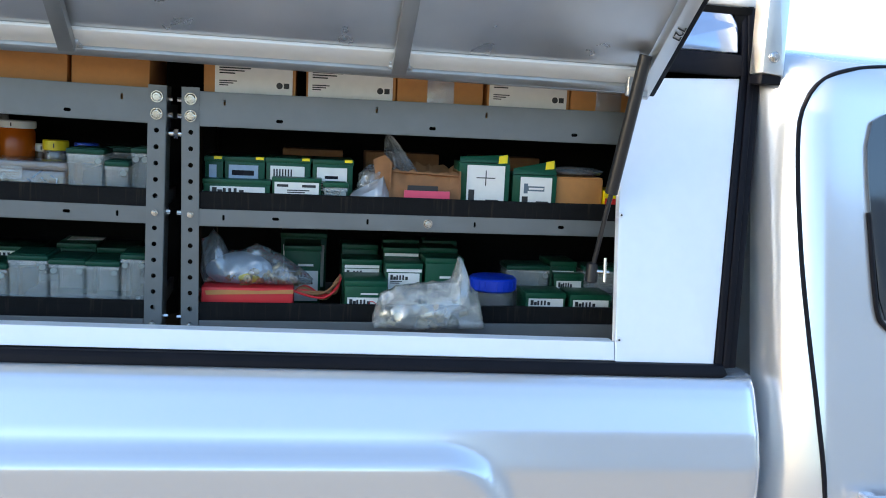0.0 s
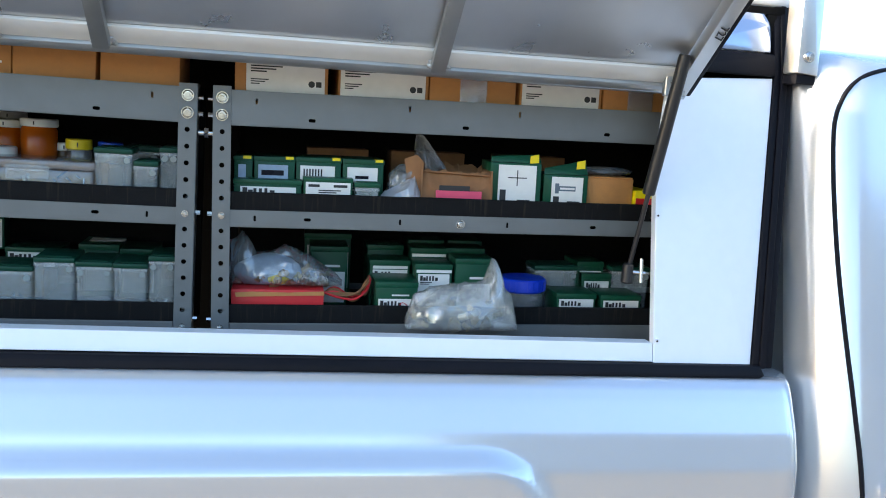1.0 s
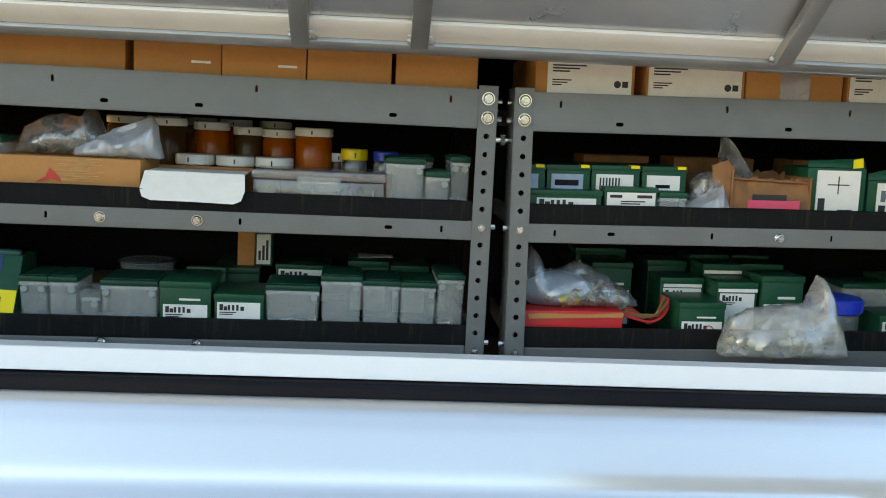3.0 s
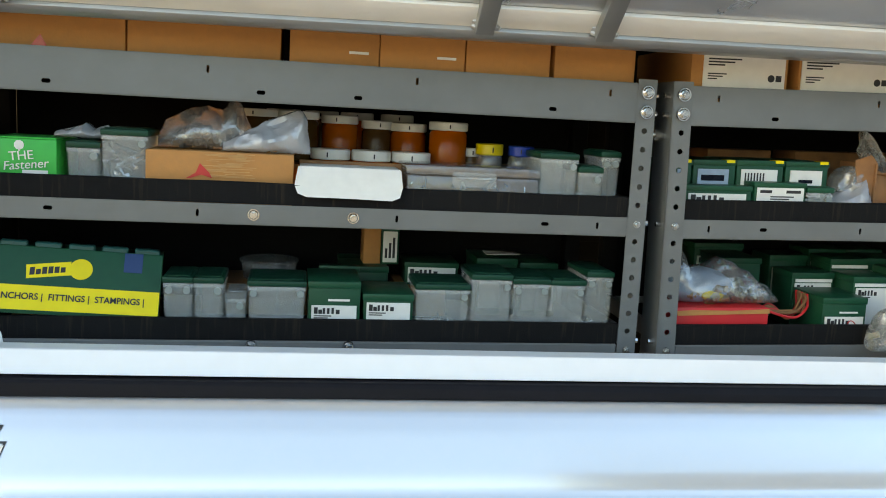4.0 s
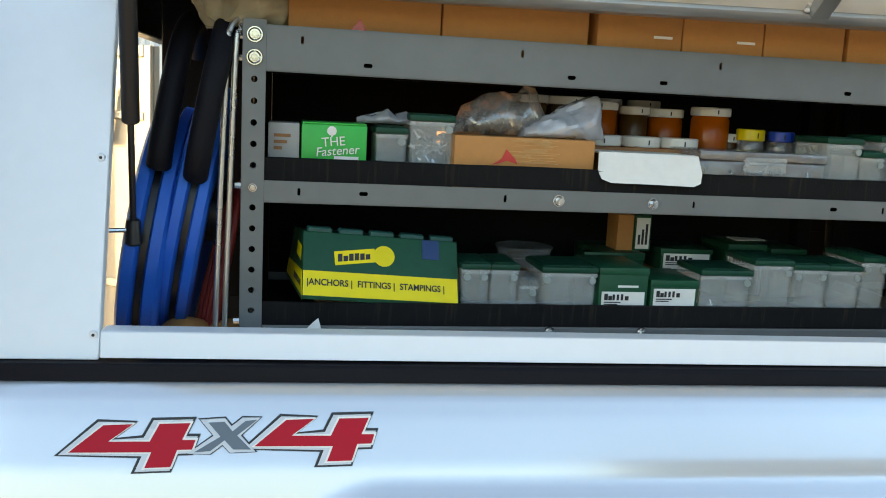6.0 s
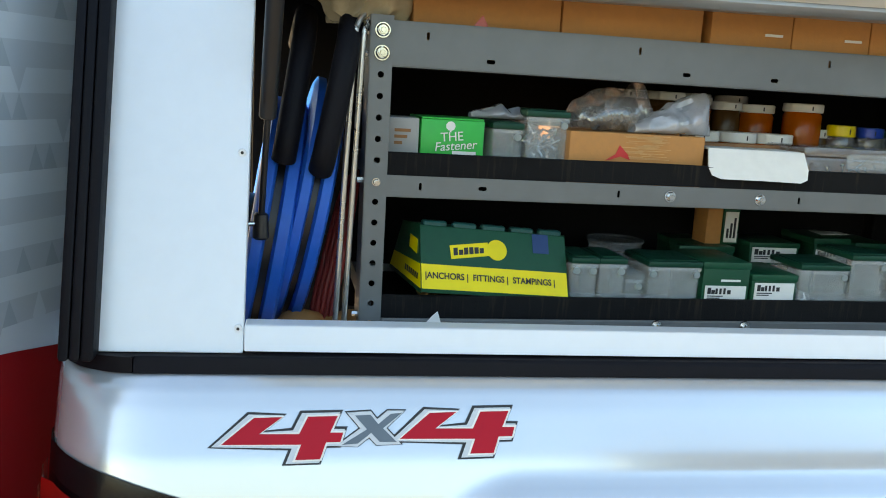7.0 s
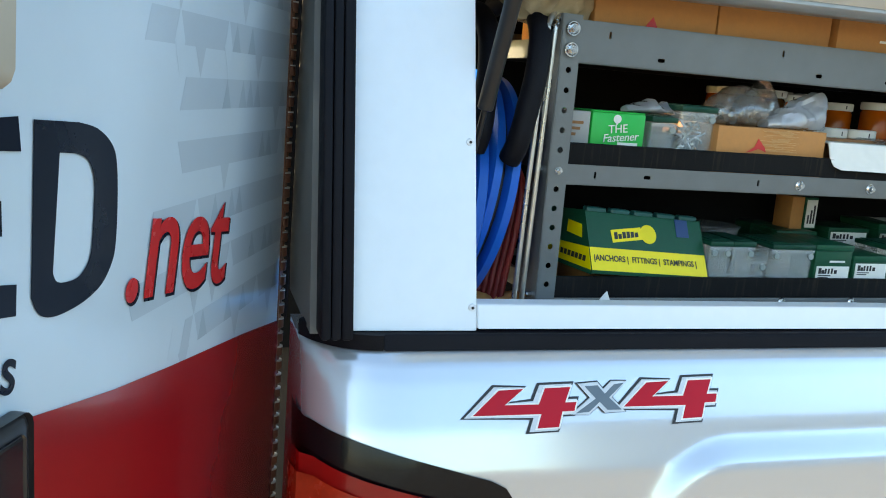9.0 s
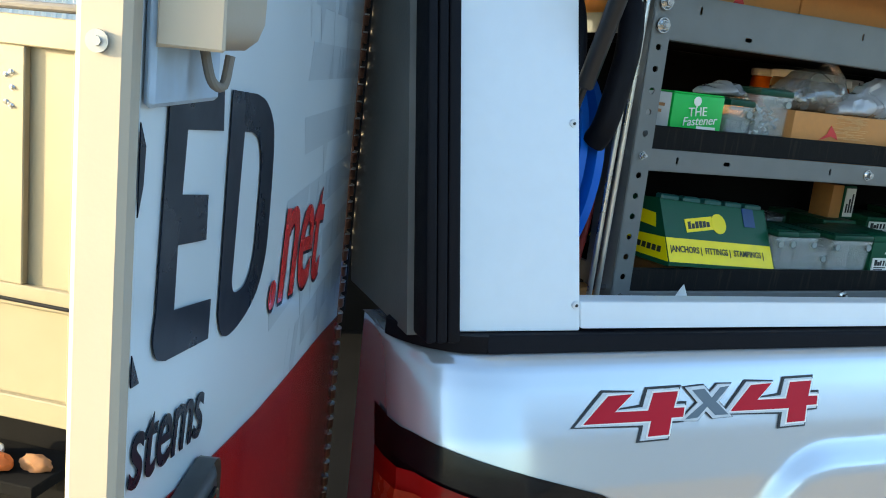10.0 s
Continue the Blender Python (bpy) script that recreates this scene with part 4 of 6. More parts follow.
def shelving(m, top_v, top_h, mid_v, mid_h, bolts, label):
    unit = thing("shelving_unit", m, label, "shelving", "shelving units in the canopy")
    for x, side in ((0.0, -1), (LEN, 1)):
        upright(unit, x, side)
        # near-black in place of STEEL: shade painted on, so no sunlit stripes show
        part("rear_upright", box(x - 0.0155, x + 0.0155, 0.318, 0.35, 1.395, 1.893, 0.002), DARK, unit, "rear upright coloured near-black for shade")
        for z in (1.872, 1.841):
            bolt((x, -0.003, z), unit, 0.0088)
        bolt((x, -0.001, 1.6595), unit, 0.0048)
        bolt((x, -0.001, 1.448), unit, 0.0048)
        for z in (1.87, 1.84, 1.66, 1.46):
            bm = cyl((x + side * 0.016, 0.018, z), (x + side * 0.026, 0.018, z), 0.0045, seg=6)
            part("side_bolt", bm, ZINC, unit)
    a, b = 0.0158, LEN - 0.0158
    bm = punched(a, b, 1.825, 1.885, [(x, 1.868, 0.0022, 0.0055) for x in top_v] + [(x, 1.838, 0.0065, 0.0032) for x in top_h], 0.0015, 0.0018)
    box(a, b, 0.0034, 0.030, 1.8232, 1.825, 0, bm)
    box(a, b, 0.0034, 0.016, 1.885, 1.8868, 0, bm)
    part("top_beam", bm, STEEL, unit, "slotted grey steel top beam", smooth=0)
    bm = punched(a, b, 1.640, 1.670, [(x, 1.655, 0.0022, 0.0055) for x in mid_v] + [(x, 1.655, 0.0065, 0.0032) for x in mid_h], 0.0015, 0.0018)
    box(a, b, 0.0034, 0.030, 1.6382, 1.640, 0, bm)
    part("middle_beam", bm, STEEL, unit, "slotted grey steel middle beam", smooth=0)
    part("bottom_beam", box(a, b, 0.0015, 0.020, 1.415, 1.457, 0.002), STEEL, unit)
    for x in bolts:
        bolt((x, 0.0012, 1.6545), unit, 0.0072)
        bolt((x, 0.0012, 1.449), unit, 0.0072)
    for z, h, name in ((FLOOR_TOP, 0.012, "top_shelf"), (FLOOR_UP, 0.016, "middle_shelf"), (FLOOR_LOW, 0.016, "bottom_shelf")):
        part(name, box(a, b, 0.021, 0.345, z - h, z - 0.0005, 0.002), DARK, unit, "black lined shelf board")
    for z0, z1 in ((1.6705, 1.7035), (1.4575, 1.4925)):
        bm = bmesh.new()
        n = 90
        cols = []
        for i in range(n + 1):
            x = a + (b - a) * i / n
            w = 0.0012 * noise.noise(Vector((x * 9, z0 * 31, 0.3)))
            cols.append([bm.verts.new(p) for p in ((x, 0.004 + w, z0), (x, 0.0035 + w, z1 - 0.002), (x, 0.006 + w, z1 + w * 0.6), (x, 0.012, z1 - 0.001), (x, 0.013, z0))])
        for p, q in zip(cols, cols[1:]):
            for i in range(4):
                bm.faces.new((p[i], q[i], q[i + 1], p[i + 1]))
        part("shelf_lip", bm, FELT, unit, "worn black shelf lip")
    for x in (0.0, LEN):
        for z in (1.83, 1.655, 1.45):
            part("end_brace", box(x - 0.004, x + 0.004, 0.036, 0.317, z, z + 0.03, 0), STEEL, unit)
    # added sheet: puts the deep shade behind the goods in as black
    part("back_panel", box(a, b, 0.3495, 0.3535, 1.40, 1.90, 0.001), DARK, unit, "added black sheet that keeps the shelf backs dark")
    part("rear_beam", box(a, b, 0.346, 0.349, 1.64, 1.67, 0), STEEL, unit)
    part("rear_beam", box(a, b, 0.346, 0.349, 1.83, 1.88, 0), STEEL, unit)
    part("rear_beam", box(a, b, 0.346, 0.349, 1.43, 1.47, 0), STEEL, unit)
    return unit


shelving(U1, (0.065, 0.383, 0.694, 1.005), (0.158, 0.46, 0.605, 0.912), (0.065, 0.37, 0.672, 1.0), (0.158, 0.912), (0.453, 0.604), "grey steel shelving unit full of fastener boxes and jars")
shelving(U2, (0.060, 0.340, 0.552, 0.86), (0.160, 0.448, 0.73), (0.060, 0.330, 0.540, 0.84), (0.156, 0.715), (0.447,), "grey steel shelving unit full of green boxes and bags")
link = thing("shelf_coupling", U1, "zinc bolt coupling the two shelving units", "bolt")
part("shank", cyl((1.084, 0.03, 1.806), (1.112, 0.03, 1.806), 0.006, seg=14), ZINC, link)
part("nut", cyl((1.094, 0.03, 1.806), (1.102, 0.03, 1.806), 0.010, seg=6), ZINC, link)


# ---- things on the shelves ----
def bars(parent, x0, x1, z0, z1, y, n=2, mat=None, name="print"):
    """Small printed bars on a label that faces front."""
    h = (z1 - z0) / (2 * n - 1)
    for i in range(n):
        w = (x1 - x0) * (1.0 if i == 0 else (0.62, 0.8, 0.5, 0.7)[i % 4])
        part(name, box(x0, x0 + w, y - 0.0004, y, z1 - (2 * i + 1) * h, z1 - 2 * i * h), mat or INK, parent)


def logo(parent, x0, x1, z0, z1, y, mat=None):
    """A brand mark as plain dark shapes: a row of six upright blocks of uneven height."""
    h, w = z1 - z0, (x1 - x0) / 6
    for i, k in enumerate((1.0, 0.66, 0.9, 0.9, 0.95, 0.66)):
        thin = 0.55 if i in (2, 3, 4) else 0.86
        part("brand_mark", box(x0 + i * w, x0 + (i + thin) * w, y - 0.0004, y, z0, z0 + h * k), mat or INK, parent)


def carton(M, x0, x1, z0, h, y=0.03, depth=0.2, mat=None, label="kraft cardboard box", name="cardboard_box", category="box", group="", turn=0.0, seam=False, lid=0.0):
    """A closed box: body, closed flaps with a seam, taped edge."""
    w = x1 - x0
    root = thing(name, M @ pose((x0 + x1) / 2, y, z0, 0, 0, turn), label, category, group)
    bm = box(-w / 2, w / 2, 0, depth, 0, h, min(0.0016, h / 8), segs=2)
    for v in bm.verts:
        v.co += 0.0012 * Vector((noise.noise(v.co * 14 + Vector((x0 * 9, 0, 0))), noise.noise(v.co * 14 + Vector((0, x0 * 9, 3))), 0))
    part("body", bm, mat or CARD, root)
    if seam:
        part("flap", box(-w / 2 + 0.001, w / 2 - 0.001, 0.001, depth / 2 - 0.001, h + 0.0002, h + 0.003, 0.0008), mat or CARD, root)
        part("flap", box(-w / 2 + 0.001, w / 2 - 0.001, depth / 2 + 0.001, depth - 0.001, h + 0.0002, h + 0.0026, 0.0008), mat or CARD, root)
    if lid:
        bm = box(-w / 2 - 0.0012, w / 2 + 0.0012, -0.0014, depth + 0.001, h - lid, h + 0.0014, 0.0012, segs=2)
        part("lid", bm, mat or CARD, root)
    return root


def tag(root, x0, x1, z0, z1, mat=None, y=-0.0022, name="label"):
    return part(name, box(x0, x1, y, y + 0.002, z0, z1, 0.0002), mat or WHITE, root, "printed white paper label" if mat is None else "")


def brand_box(M, x0, x1, z0, h, y=0.03, depth=0.1, label="dark green fastener box with a white label", half=True, turn=0.0, tab=False):
    """A small dark green fastener box with a white label low on its front and a folded lid."""
    w = x1 - x0
    root = carton(M, x0, x1, z0, h, y, depth, GREEN, label, "fastener_box", "box", "green fastener boxes", turn, lid=min(0.010, h * 0.2))
    t = tag(root, -w / 2 + 0.005, w / 2 - 0.005, 0.006 if half else h * 0.12, h * (0.58 if half else 0.82))
    top = h * (0.58 if half else 0.82)
    logo(t, -w / 2 + 0.009, w / 2 - w * 0.38, top - 0.0135, top - 0.003, -0.0024)
    bars(t, -w / 2 + 0.009, w / 2 - w * 0.55, top - 0.021, top - 0.016, -0.0024, 2)
    bars(root, -w * 0.12, w * 0.3, h * 0.66, h * 0.70, -0.0016, 1, WHITE)
    if tab:
        part("corner_tab", box(w / 2 - 0.018, w / 2 - 0.001, -0.0019, 0.02, h - 0.007, h + 0.0019), YELLOW, root, "yellow corner tab")
    return root


def screws(M_parent, w, d, z0, z1, n, seed):
    r = random.Random(seed)
    bm = bmesh.new()
    for i in range(n):
        p = Vector((r.uniform(-w / 2, w / 2), r.uniform(0.006, d), r.uniform(z0, z1)))
        q = Vector((r.uniform(-1, 1), r.uniform(-0.5, 0.5), r.uniform(-0.8, 0.8))).normalized() * r.uniform(0.012, 0.024)
        if abs((p + q).x) > w / 2 or (p + q).z < z0 or (p + q).y < 0.005:
            q = -q * 0.4
        cyl(p, p + q, 0.0017, seg=6, bm=bm)
        cyl(p, p - q.normalized() * 0.0025, 0.0042, 0.003, seg=8, bm=bm)
    return part("screws", bm, ZINC, M_parent, "loose zinc screws inside", smooth=0)


def bin_box(M, x0, x1, z0, h, y=0.03, depth=0.13, fill=0.0, seed=1, label="frosted plastic parts bin with a green lid", turn=0.0, divider=False, lidmat=None):
    """A see-through parts bin: hollow tapered body, green lid with a lip, corner rivets, contents."""
    w, depth = x1 - x0, depth * 0.72
    root = thing("parts_bin", M @ pose((x0 + x1) / 2, y, z0, 0, 0, turn), label, "storage bin", "parts bins with green lids")
    hb = h - 0.010
    bm = bmesh.new()
    ro = [(-w / 2 * k, 0.004 * (1 - i), w / 2 * k, depth, z) for i, (k, z) in enumerate(((0.93, 0.0), (0.985, hb)))]
    outer = [[bm.verts.new(p) for p in ((a, b, z), (c, b, z), (c, d, z), (a, d, z))] for a, b, c, d, z in ro]
    inner = [[bm.verts.new(p) for p in ((a + 0.0018, b + 0.0018, zz), (c - 0.0018, b + 0.0018, zz), (c - 0.0018, d - 0.0018, zz), (a + 0.0018, d - 0.0018, zz))] for (a, b, c, d, z), zz in zip(ro, (0.002, hb))]
    for lo, hi in ((outer[0], outer[1]), (inner[0], inner[1]), (outer[1], inner[1])):
        for i in range(4):
            bm.faces.new((lo[i], lo[(i + 1) % 4], hi[(i + 1) % 4], hi[i]))
    bm.faces.new(outer[0])
    bm.faces.new(inner[0])
    bmesh.ops.bevel(bm, geom=[e for e in bm.edges if abs((e.verts[0].co - e.verts[1].co).z) > 0.01], offset=0.003, segments=2, profile=0.5, affect='EDGES')
    part("body", bm, BINPLASTIC, root, "frosted see-through bin body")
    part("rim", box(-w / 2, w / 2, -0.0015, 0.0005, hb - 0.006, hb, 0.0006), BINPLASTIC, root)
    bm = box(-w / 2 - 0.0008, w / 2 + 0.0008, -0.003, depth + 0.001, hb + 0.0005, h, 0.0022, segs=2)
    box(-w / 2 + 0.004, w / 2 - 0.004, 0.004, depth - 0.006, h + 0.0002, h + 0.0018, 0.0012, bm)
    part("lid", bm, lidmat or LIDGREEN, root, "dark green plastic lid")
    for sx in ((1,) if seed % 2 else (-1, 1)):
        x = sx * (w / 2 - 0.009)
        bm = cyl((x, -0.0008, hb - 0.011), (x, -0.004, hb - 0.011), 0.0056, seg=14)
        part("rivet", bm, RIVET, root, "round plastic rivet")
    if divider:
        part("divider", box(-0.001, 0.001, 0.006, depth - 0.006, 0.003, hb - 0.004), BINPLASTIC, root)
    if fill:
        screws(root, w * 0.82, 0.05, 0.004, hb * fill, int(26 * fill * 2) + 8, seed)
        part("small_parts", box(-w * 0.43, w * 0.43, 0.03, depth - 0.01, 0.003, hb * fill * 0.7, 0.004), DARKFILL, root)
    return root


def jar(M, x, y, z0, r, h, mat, lidmat, lid=0.015, label="amber plastic jar with a white screw lid", group="jars"):
    root = thing("jar", M @ pose(x, y, z0), label, "jar", group)
    prof = [(0.0, r * 0.86), (0.002, r * 0.95), (0.006, r * 0.97), (h - lid - 0.006, r * 0.97), (h - lid - 0.001, r * 0.88), (h - lid + 0.004, r * 0.84)]
    bm = bmesh.new()
    rings = [[bm.verts.new((k * math.cos(a), k * math.sin(a), z)) for a in (2 * math.pi * i / 28 for i in range(28))] for z, k in prof]
    for a, b in zip(rings, rings[1:]):
        for i in range(28):
            bm.faces.new((a[i], a[(i + 1) % 28], b[(i + 1) % 28], b[i]))
    bm.faces.new(rings[0][::-1])
    bm.faces.new(rings[-1])
    part("body", bm, mat, root)
    bm = cyl((0, 0, h - lid), (0, 0, h), r, r, 36, bevel=0.0016)
    part("lid", bm, lidmat, root)
    for k in range(1):
        a = -1.6 + k * 0.62 + 0.2 * math.sin(x * 40)
        part("lid_mark", box(-0.0012, 0.0012, -r - 0.0003, -r + 0.0015, h - lid * 0.75, h - lid * 0.3), INK, root, m=pose(0, 0, 0, 0, 0, math.degrees(a) + 90))
    return root


# top shelf cartons, unit one
TOPS = "cartons on the top shelf"
for x0, x1, h in ((0.045, 0.2635, 0.115), (0.2655, 0.487, 0.112)):
    c = carton(U1, x0, x1, FLOOR_TOP, h, 0.022, 0.28, CARD, "long kraft cardboard carton on the top shelf", group=TOPS, seam=True)
    if x0 < 0.1:
        w = x1 - x0
        part("brand_mark", prism([(-0.038, 0.030), (-0.020, 0.047), (-0.008, 0.062), (0.004, 0.040), (0.016, 0.036), (0.004, 0.034), (-0.02, 0.038)], lambda u, v, k: Vector((u, -0.0012 - k, v)), 0.0006), REDLETTER, c, "red printed flame mark")
for x0, x1 in ((0.500, 0.6355), (0.6375, 0.770), (0.772, 0.9075), (0.9145, 1.050)):
    c = carton(U1, x0, x1, FLOOR_TOP, 0.108, 0.02, 0.26, CARD, "kraft cardboard carton on the top shelf", group=TOPS, seam=True)
    if x0 < 0.6 or 0.63 < x0 < 0.7:
        bars(c, 0.022, 0.052, 0.062, 0.066, -0.0014, 1, WHITE, "print")
# unit two
for x0, x1, paper in ((0.02, 0.188, 1), (0.207, 0.377, 1), (0.380, 0.548, 0), (0.556, 0.722, 1), (0.725, 0.88, 0)):
    c = carton(U2, x0, x1, FLOOR_TOP, 0.108, 0.026, 0.26, CARD, "kraft carton with a large white shipping label" if paper else "kraft cardboard carton on the top shelf", group=TOPS, seam=True)
    w = x1 - x0
    if paper:
        left = -w / 2 + (0.020 if x0 < 0.1 else 0.004)
        t = tag(c, left, w / 2 - 0.006, 0.028, 0.098)
        bars(t, left + 0.008, left + 0.065, 0.080, 0.092, -0.0024, 3)
        bars(t, left + 0.008, left + 0.040, 0.058, 0.068, -0.0024, 3)
        for i in range(14):
            part("barcode", box(left + 0.008 + i * 0.0034, left + 0.0095 + i * 0.0034 + 0.0006 * (i % 3), -0.0024, -0.0021, 0.030, 0.044), INK, t)
        part("stamp", cyl((w / 2 - 0.030, -0.0022, 0.062), (w / 2 - 0.030, -0.0026, 0.062), 0.006, seg=16), INK, t)
        part("stamp", box(w / 2 - 0.022, w / 2 - 0.012, -0.0025, -0.0021, 0.057, 0.067), INK, t)
    else:
        part("tape", box(-0.026, 0.026, -0.0018, -0.0006, 0.03, 0.107), CLEAR, c, "clear packing tape")

# unit one, middle shelf
c = carton(U1, 0.019, 0.064, FLOOR_UP, 0.084, 0.035, 0.11, material("grey_card", (0.34, 0.33, 0.31), 0.6), "small grey cardboard box on the shelf")
bars(c, -0.014, 0.010, 0.045, 0.068, -0.0014, 3, CARD_DARK)
c = carton(U1, 0.067, 0.163, FLOOR_UP, 0.084, 0.035, 0.13, BRIGHT, "bright green fastener carton with white lettering", seam=True)
lettering("THE", 0.019, WHITE, c, pose(-0.018, -0.0018, 0.0515, 90, 0, 0) @ pose(0, 0, 0, 0, 0, 6), "print")
lettering("Fastener", 0.0185, WHITE, c, pose(-0.027, -0.0018, 0.037, 90, 0, 0) @ pose(0, 0, 0, 0, 0, 6), "print", shear=0.2)
bars(c, 0.0, 0.036, 0.030, 0.0385, -0.0018, 1, WHITE)
part("tree_mark", cyl((-0.004, -0.0012, 0.075), (-0.004, -0.0018, 0.075), 0.0072, seg=9), WHITE, c)
part("tree_mark", box(-0.0052, -0.0028, -0.0018, -0.0012, 0.066, 0.070), WHITE, c)
bin_box(U1, 0.176, 0.224, FLOOR_UP, 0.084, 0.038, 0.12, 0.0, 1)
slack_bag("plastic_bag", [(0.0, 0.004), (0.02, 0.012), (0.045, 0.020), (0.06, 0.012), (0.075, 0.018), (0.09, 0.003)], 0.07, SILVERBAG, U1 @ pose(0.150, 0.085, FLOOR_UP + 0.0875), "crumpled clear bag lying on the bins", 3, 0.006)
bin_box(U1, 0.226, 0.294, FLOOR_UP, 0.105, 0.033, 0.14, 0.85, 3, "frosted parts bin full of loose screws")
c = carton(U1, 0.292, 0.511, FLOOR_UP, 0.078, 0.020, 0.17, CARD, "open kraft carton with a red printed mark", seam=False)
part("brand_mark", prism([(-0.052, 0.036), (-0.036, 0.046), (-0.030, 0.060), (-0.016, 0.046), (-0.012, 0.038), (-0.028, 0.043), (-0.042, 0.038)], lambda u, v, k: Vector((u, -0.0014 - k, v)), 0.0006), REDLETTER, c, "red printed flame mark")
rr = random.Random(8)
for i in range(26):
    part("label_residue", box(-0.002 + rr.uniform(-0.03, 0.05), 0.004 + rr.uniform(-0.01, 0.05), -0.0017, -0.0013, 0.040 + i * 0.0014, 0.0408 + i * 0.0014), FADED, c)
slack_bag("plastic_bag", [(0.0, 0.02), (0.01, 0.042), (0.05, 0.060), (0.075, 0.064), (0.098, 0.058), (0.112, 0.082), (0.122, 0.070), (0.14, 0.040), (0.155, 0.012)], 0.10, BAGFILM, U1 @ pose(0.302, 0.085, FLOOR_UP + 0.0785), "grey see-through bag of parts on a carton", 2, 0.006, stuffing=DARKFILL, count=30)
slack_bag("plastic_bag", [(0.0, 0.010), (0.03, 0.026), (0.07, 0.046), (0.10, 0.060), (0.118, 0.064), (0.128, 0.050), (0.135, 0.02)], 0.07, SILVERBAG, U1 @ pose(0.402, 0.052, FLOOR_UP + 0.0785, 0, 0, 6), "shiny crumpled bag lying on a carton", 6, 0.007, stuffing=ZINC, count=16)
# jars in a tray
tray = thing("cardboard_tray", U1 @ pose(0.62, 0.10, FLOOR_UP), "low kraft tray that holds the jars", "tray")
part("base", box(-0.14, 0.30, 0.0, 0.19, 0.0, 0.004), CARD, tray)
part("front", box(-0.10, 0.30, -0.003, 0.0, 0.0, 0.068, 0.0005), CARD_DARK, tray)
part("back", box(-0.14, 0.30, 0.19, 0.193, 0.0, 0.05), CARD, tray)
part("tray_deck", box(-0.14, 0.30, 0.002, 0.188, 0.055, 0.060), CARD, tray)
deck = FLOOR_UP + 0.0605
for x, y, r, h, m, lid in ((0.448, 0.20, 0.036, 0.086, OLIVE, 0.013), (0.517, 0.20, 0.036, 0.086, OLIVE, 0.014)):
    jar(U1, x, y, deck, r, h, m, LIDWHITE, lid, "dark brown plastic jar with a white lid", "brown jars")
for x, y, r in ((0.572, 0.165, 0.034), (0.642, 0.165, 0.034), (0.711, 0.165, 0.034)):
    jar(U1, x, y, deck, r, 0.025, AMBER, LIDWHITE, 0.018, "low amber jar under a white lid", "low jars")
for x, h, m in ((0.590, 0.082, AMBER), (0.656, 0.076, OLIVE), (0.714, 0.074, AMBER)):
    jar(U1, x, 0.238 if m != AMBER else 0.236, deck, 0.033 if m == AMBER else 0.0275, h, m, LIDWHITE, 0.015, "amber plastic jar with a white screw lid", "amber jars")
jar(U1, 0.779, 0.19, deck, 0.0345, 0.080, AMBER, LIDWHITE, 0.015, "tall amber plastic jar with a white screw lid", "amber jars")
for i, x in enumerate((0.49, 0.56, 0.625, 0.70)):
    jar(U1, x, 0.305, deck, 0.031, 0.088, OLIVE if i % 2 else AMBER, LIDWHITE, 0.014, "amber plastic jar with a white screw lid", "amber jars")
jar(U1, 0.853, 0.18, deck, 0.0245, 0.046, CLEAR, YLID, 0.020, "small clear jar with a yellow lid", "small jars")
jar(U1, 0.911, 0.18, deck, 0.0235, 0.044, CLEAR, BLID, 0.018, "small clear jar with a blue lid", "small jars")
jar(U1, 0.822, 0.20, deck, 0.016, 0.036, OLIVE, LIDWHITE, 0.015, "tiny jar with a white lid", "small jars")
# white flap over the lip
flap = thing("cardboard_flap", U1 @ pose(0.596, 0.018, 1.730), "white cardboard flap folded down over the shelf lip", "flap")
poly = [(-0.078, 0.0), (0.081, 0.0), (0.083, -0.026), (0.078, -0.041), (0.066, -0.046), (0.0, -0.045), (-0.064, -0.045), (-0.078, -0.040), (-0.083, -0.028)]
part("sheet", prism(poly, lambda u, v, w: Vector((u, v * 0.55 - 0.004 * math.sin(u * 20) - w, v)), 0.0025), WHITE, flap)
part("fold", box(-0.075, 0.08, 0.0, 0.085, -0.002, 0.0005), WHITE, flap)
# clear organiser
org = thing("organizer_case", U1 @ pose(0.796, 0.026, FLOOR_UP), "flat clear plastic organiser case with a latch", "organizer")
part("body", box(-0.108, 0.108, 0.0, 0.15, 0.0, 0.056, 0.004, segs=2), CLEAR, org)
part("lid", box(-0.110, 0.110, -0.002, 0.152, 0.0565, 0.072, 0.004, segs=2), CLEAR, org)
part("latch", box(-0.036, 0.036, -0.009, -0.0025, 0.038, 0.064, 0.004, segs=2), BINPLASTIC, org, "frosted plastic latch")
part("latch_slot", box(-0.030, 0.030, -0.0105, -0.0092, 0.052, 0.056, 0.0005), CLEAR, org)
screws(org, 0.20, 0.10, 0.003, 0.042, 46, 21)
bin_box(U1, 0.905, 0.970, FLOOR_UP, 0.100, 0.030, 0.13, 0.0, 5)
bin_box(U1, 0.972, 1.014, FLOOR_UP, 0.080, 0.032, 0.12, 0.0, 7)
bin_box(U1, 1.0155, 1.049, FLOOR_UP, 0.106, 0.050, 0.13, 0.0, 2)
bin_box(U1, 0.935, 1.0, FLOOR_UP, 0.098, 0.20, 0.11, 0.0, 9)

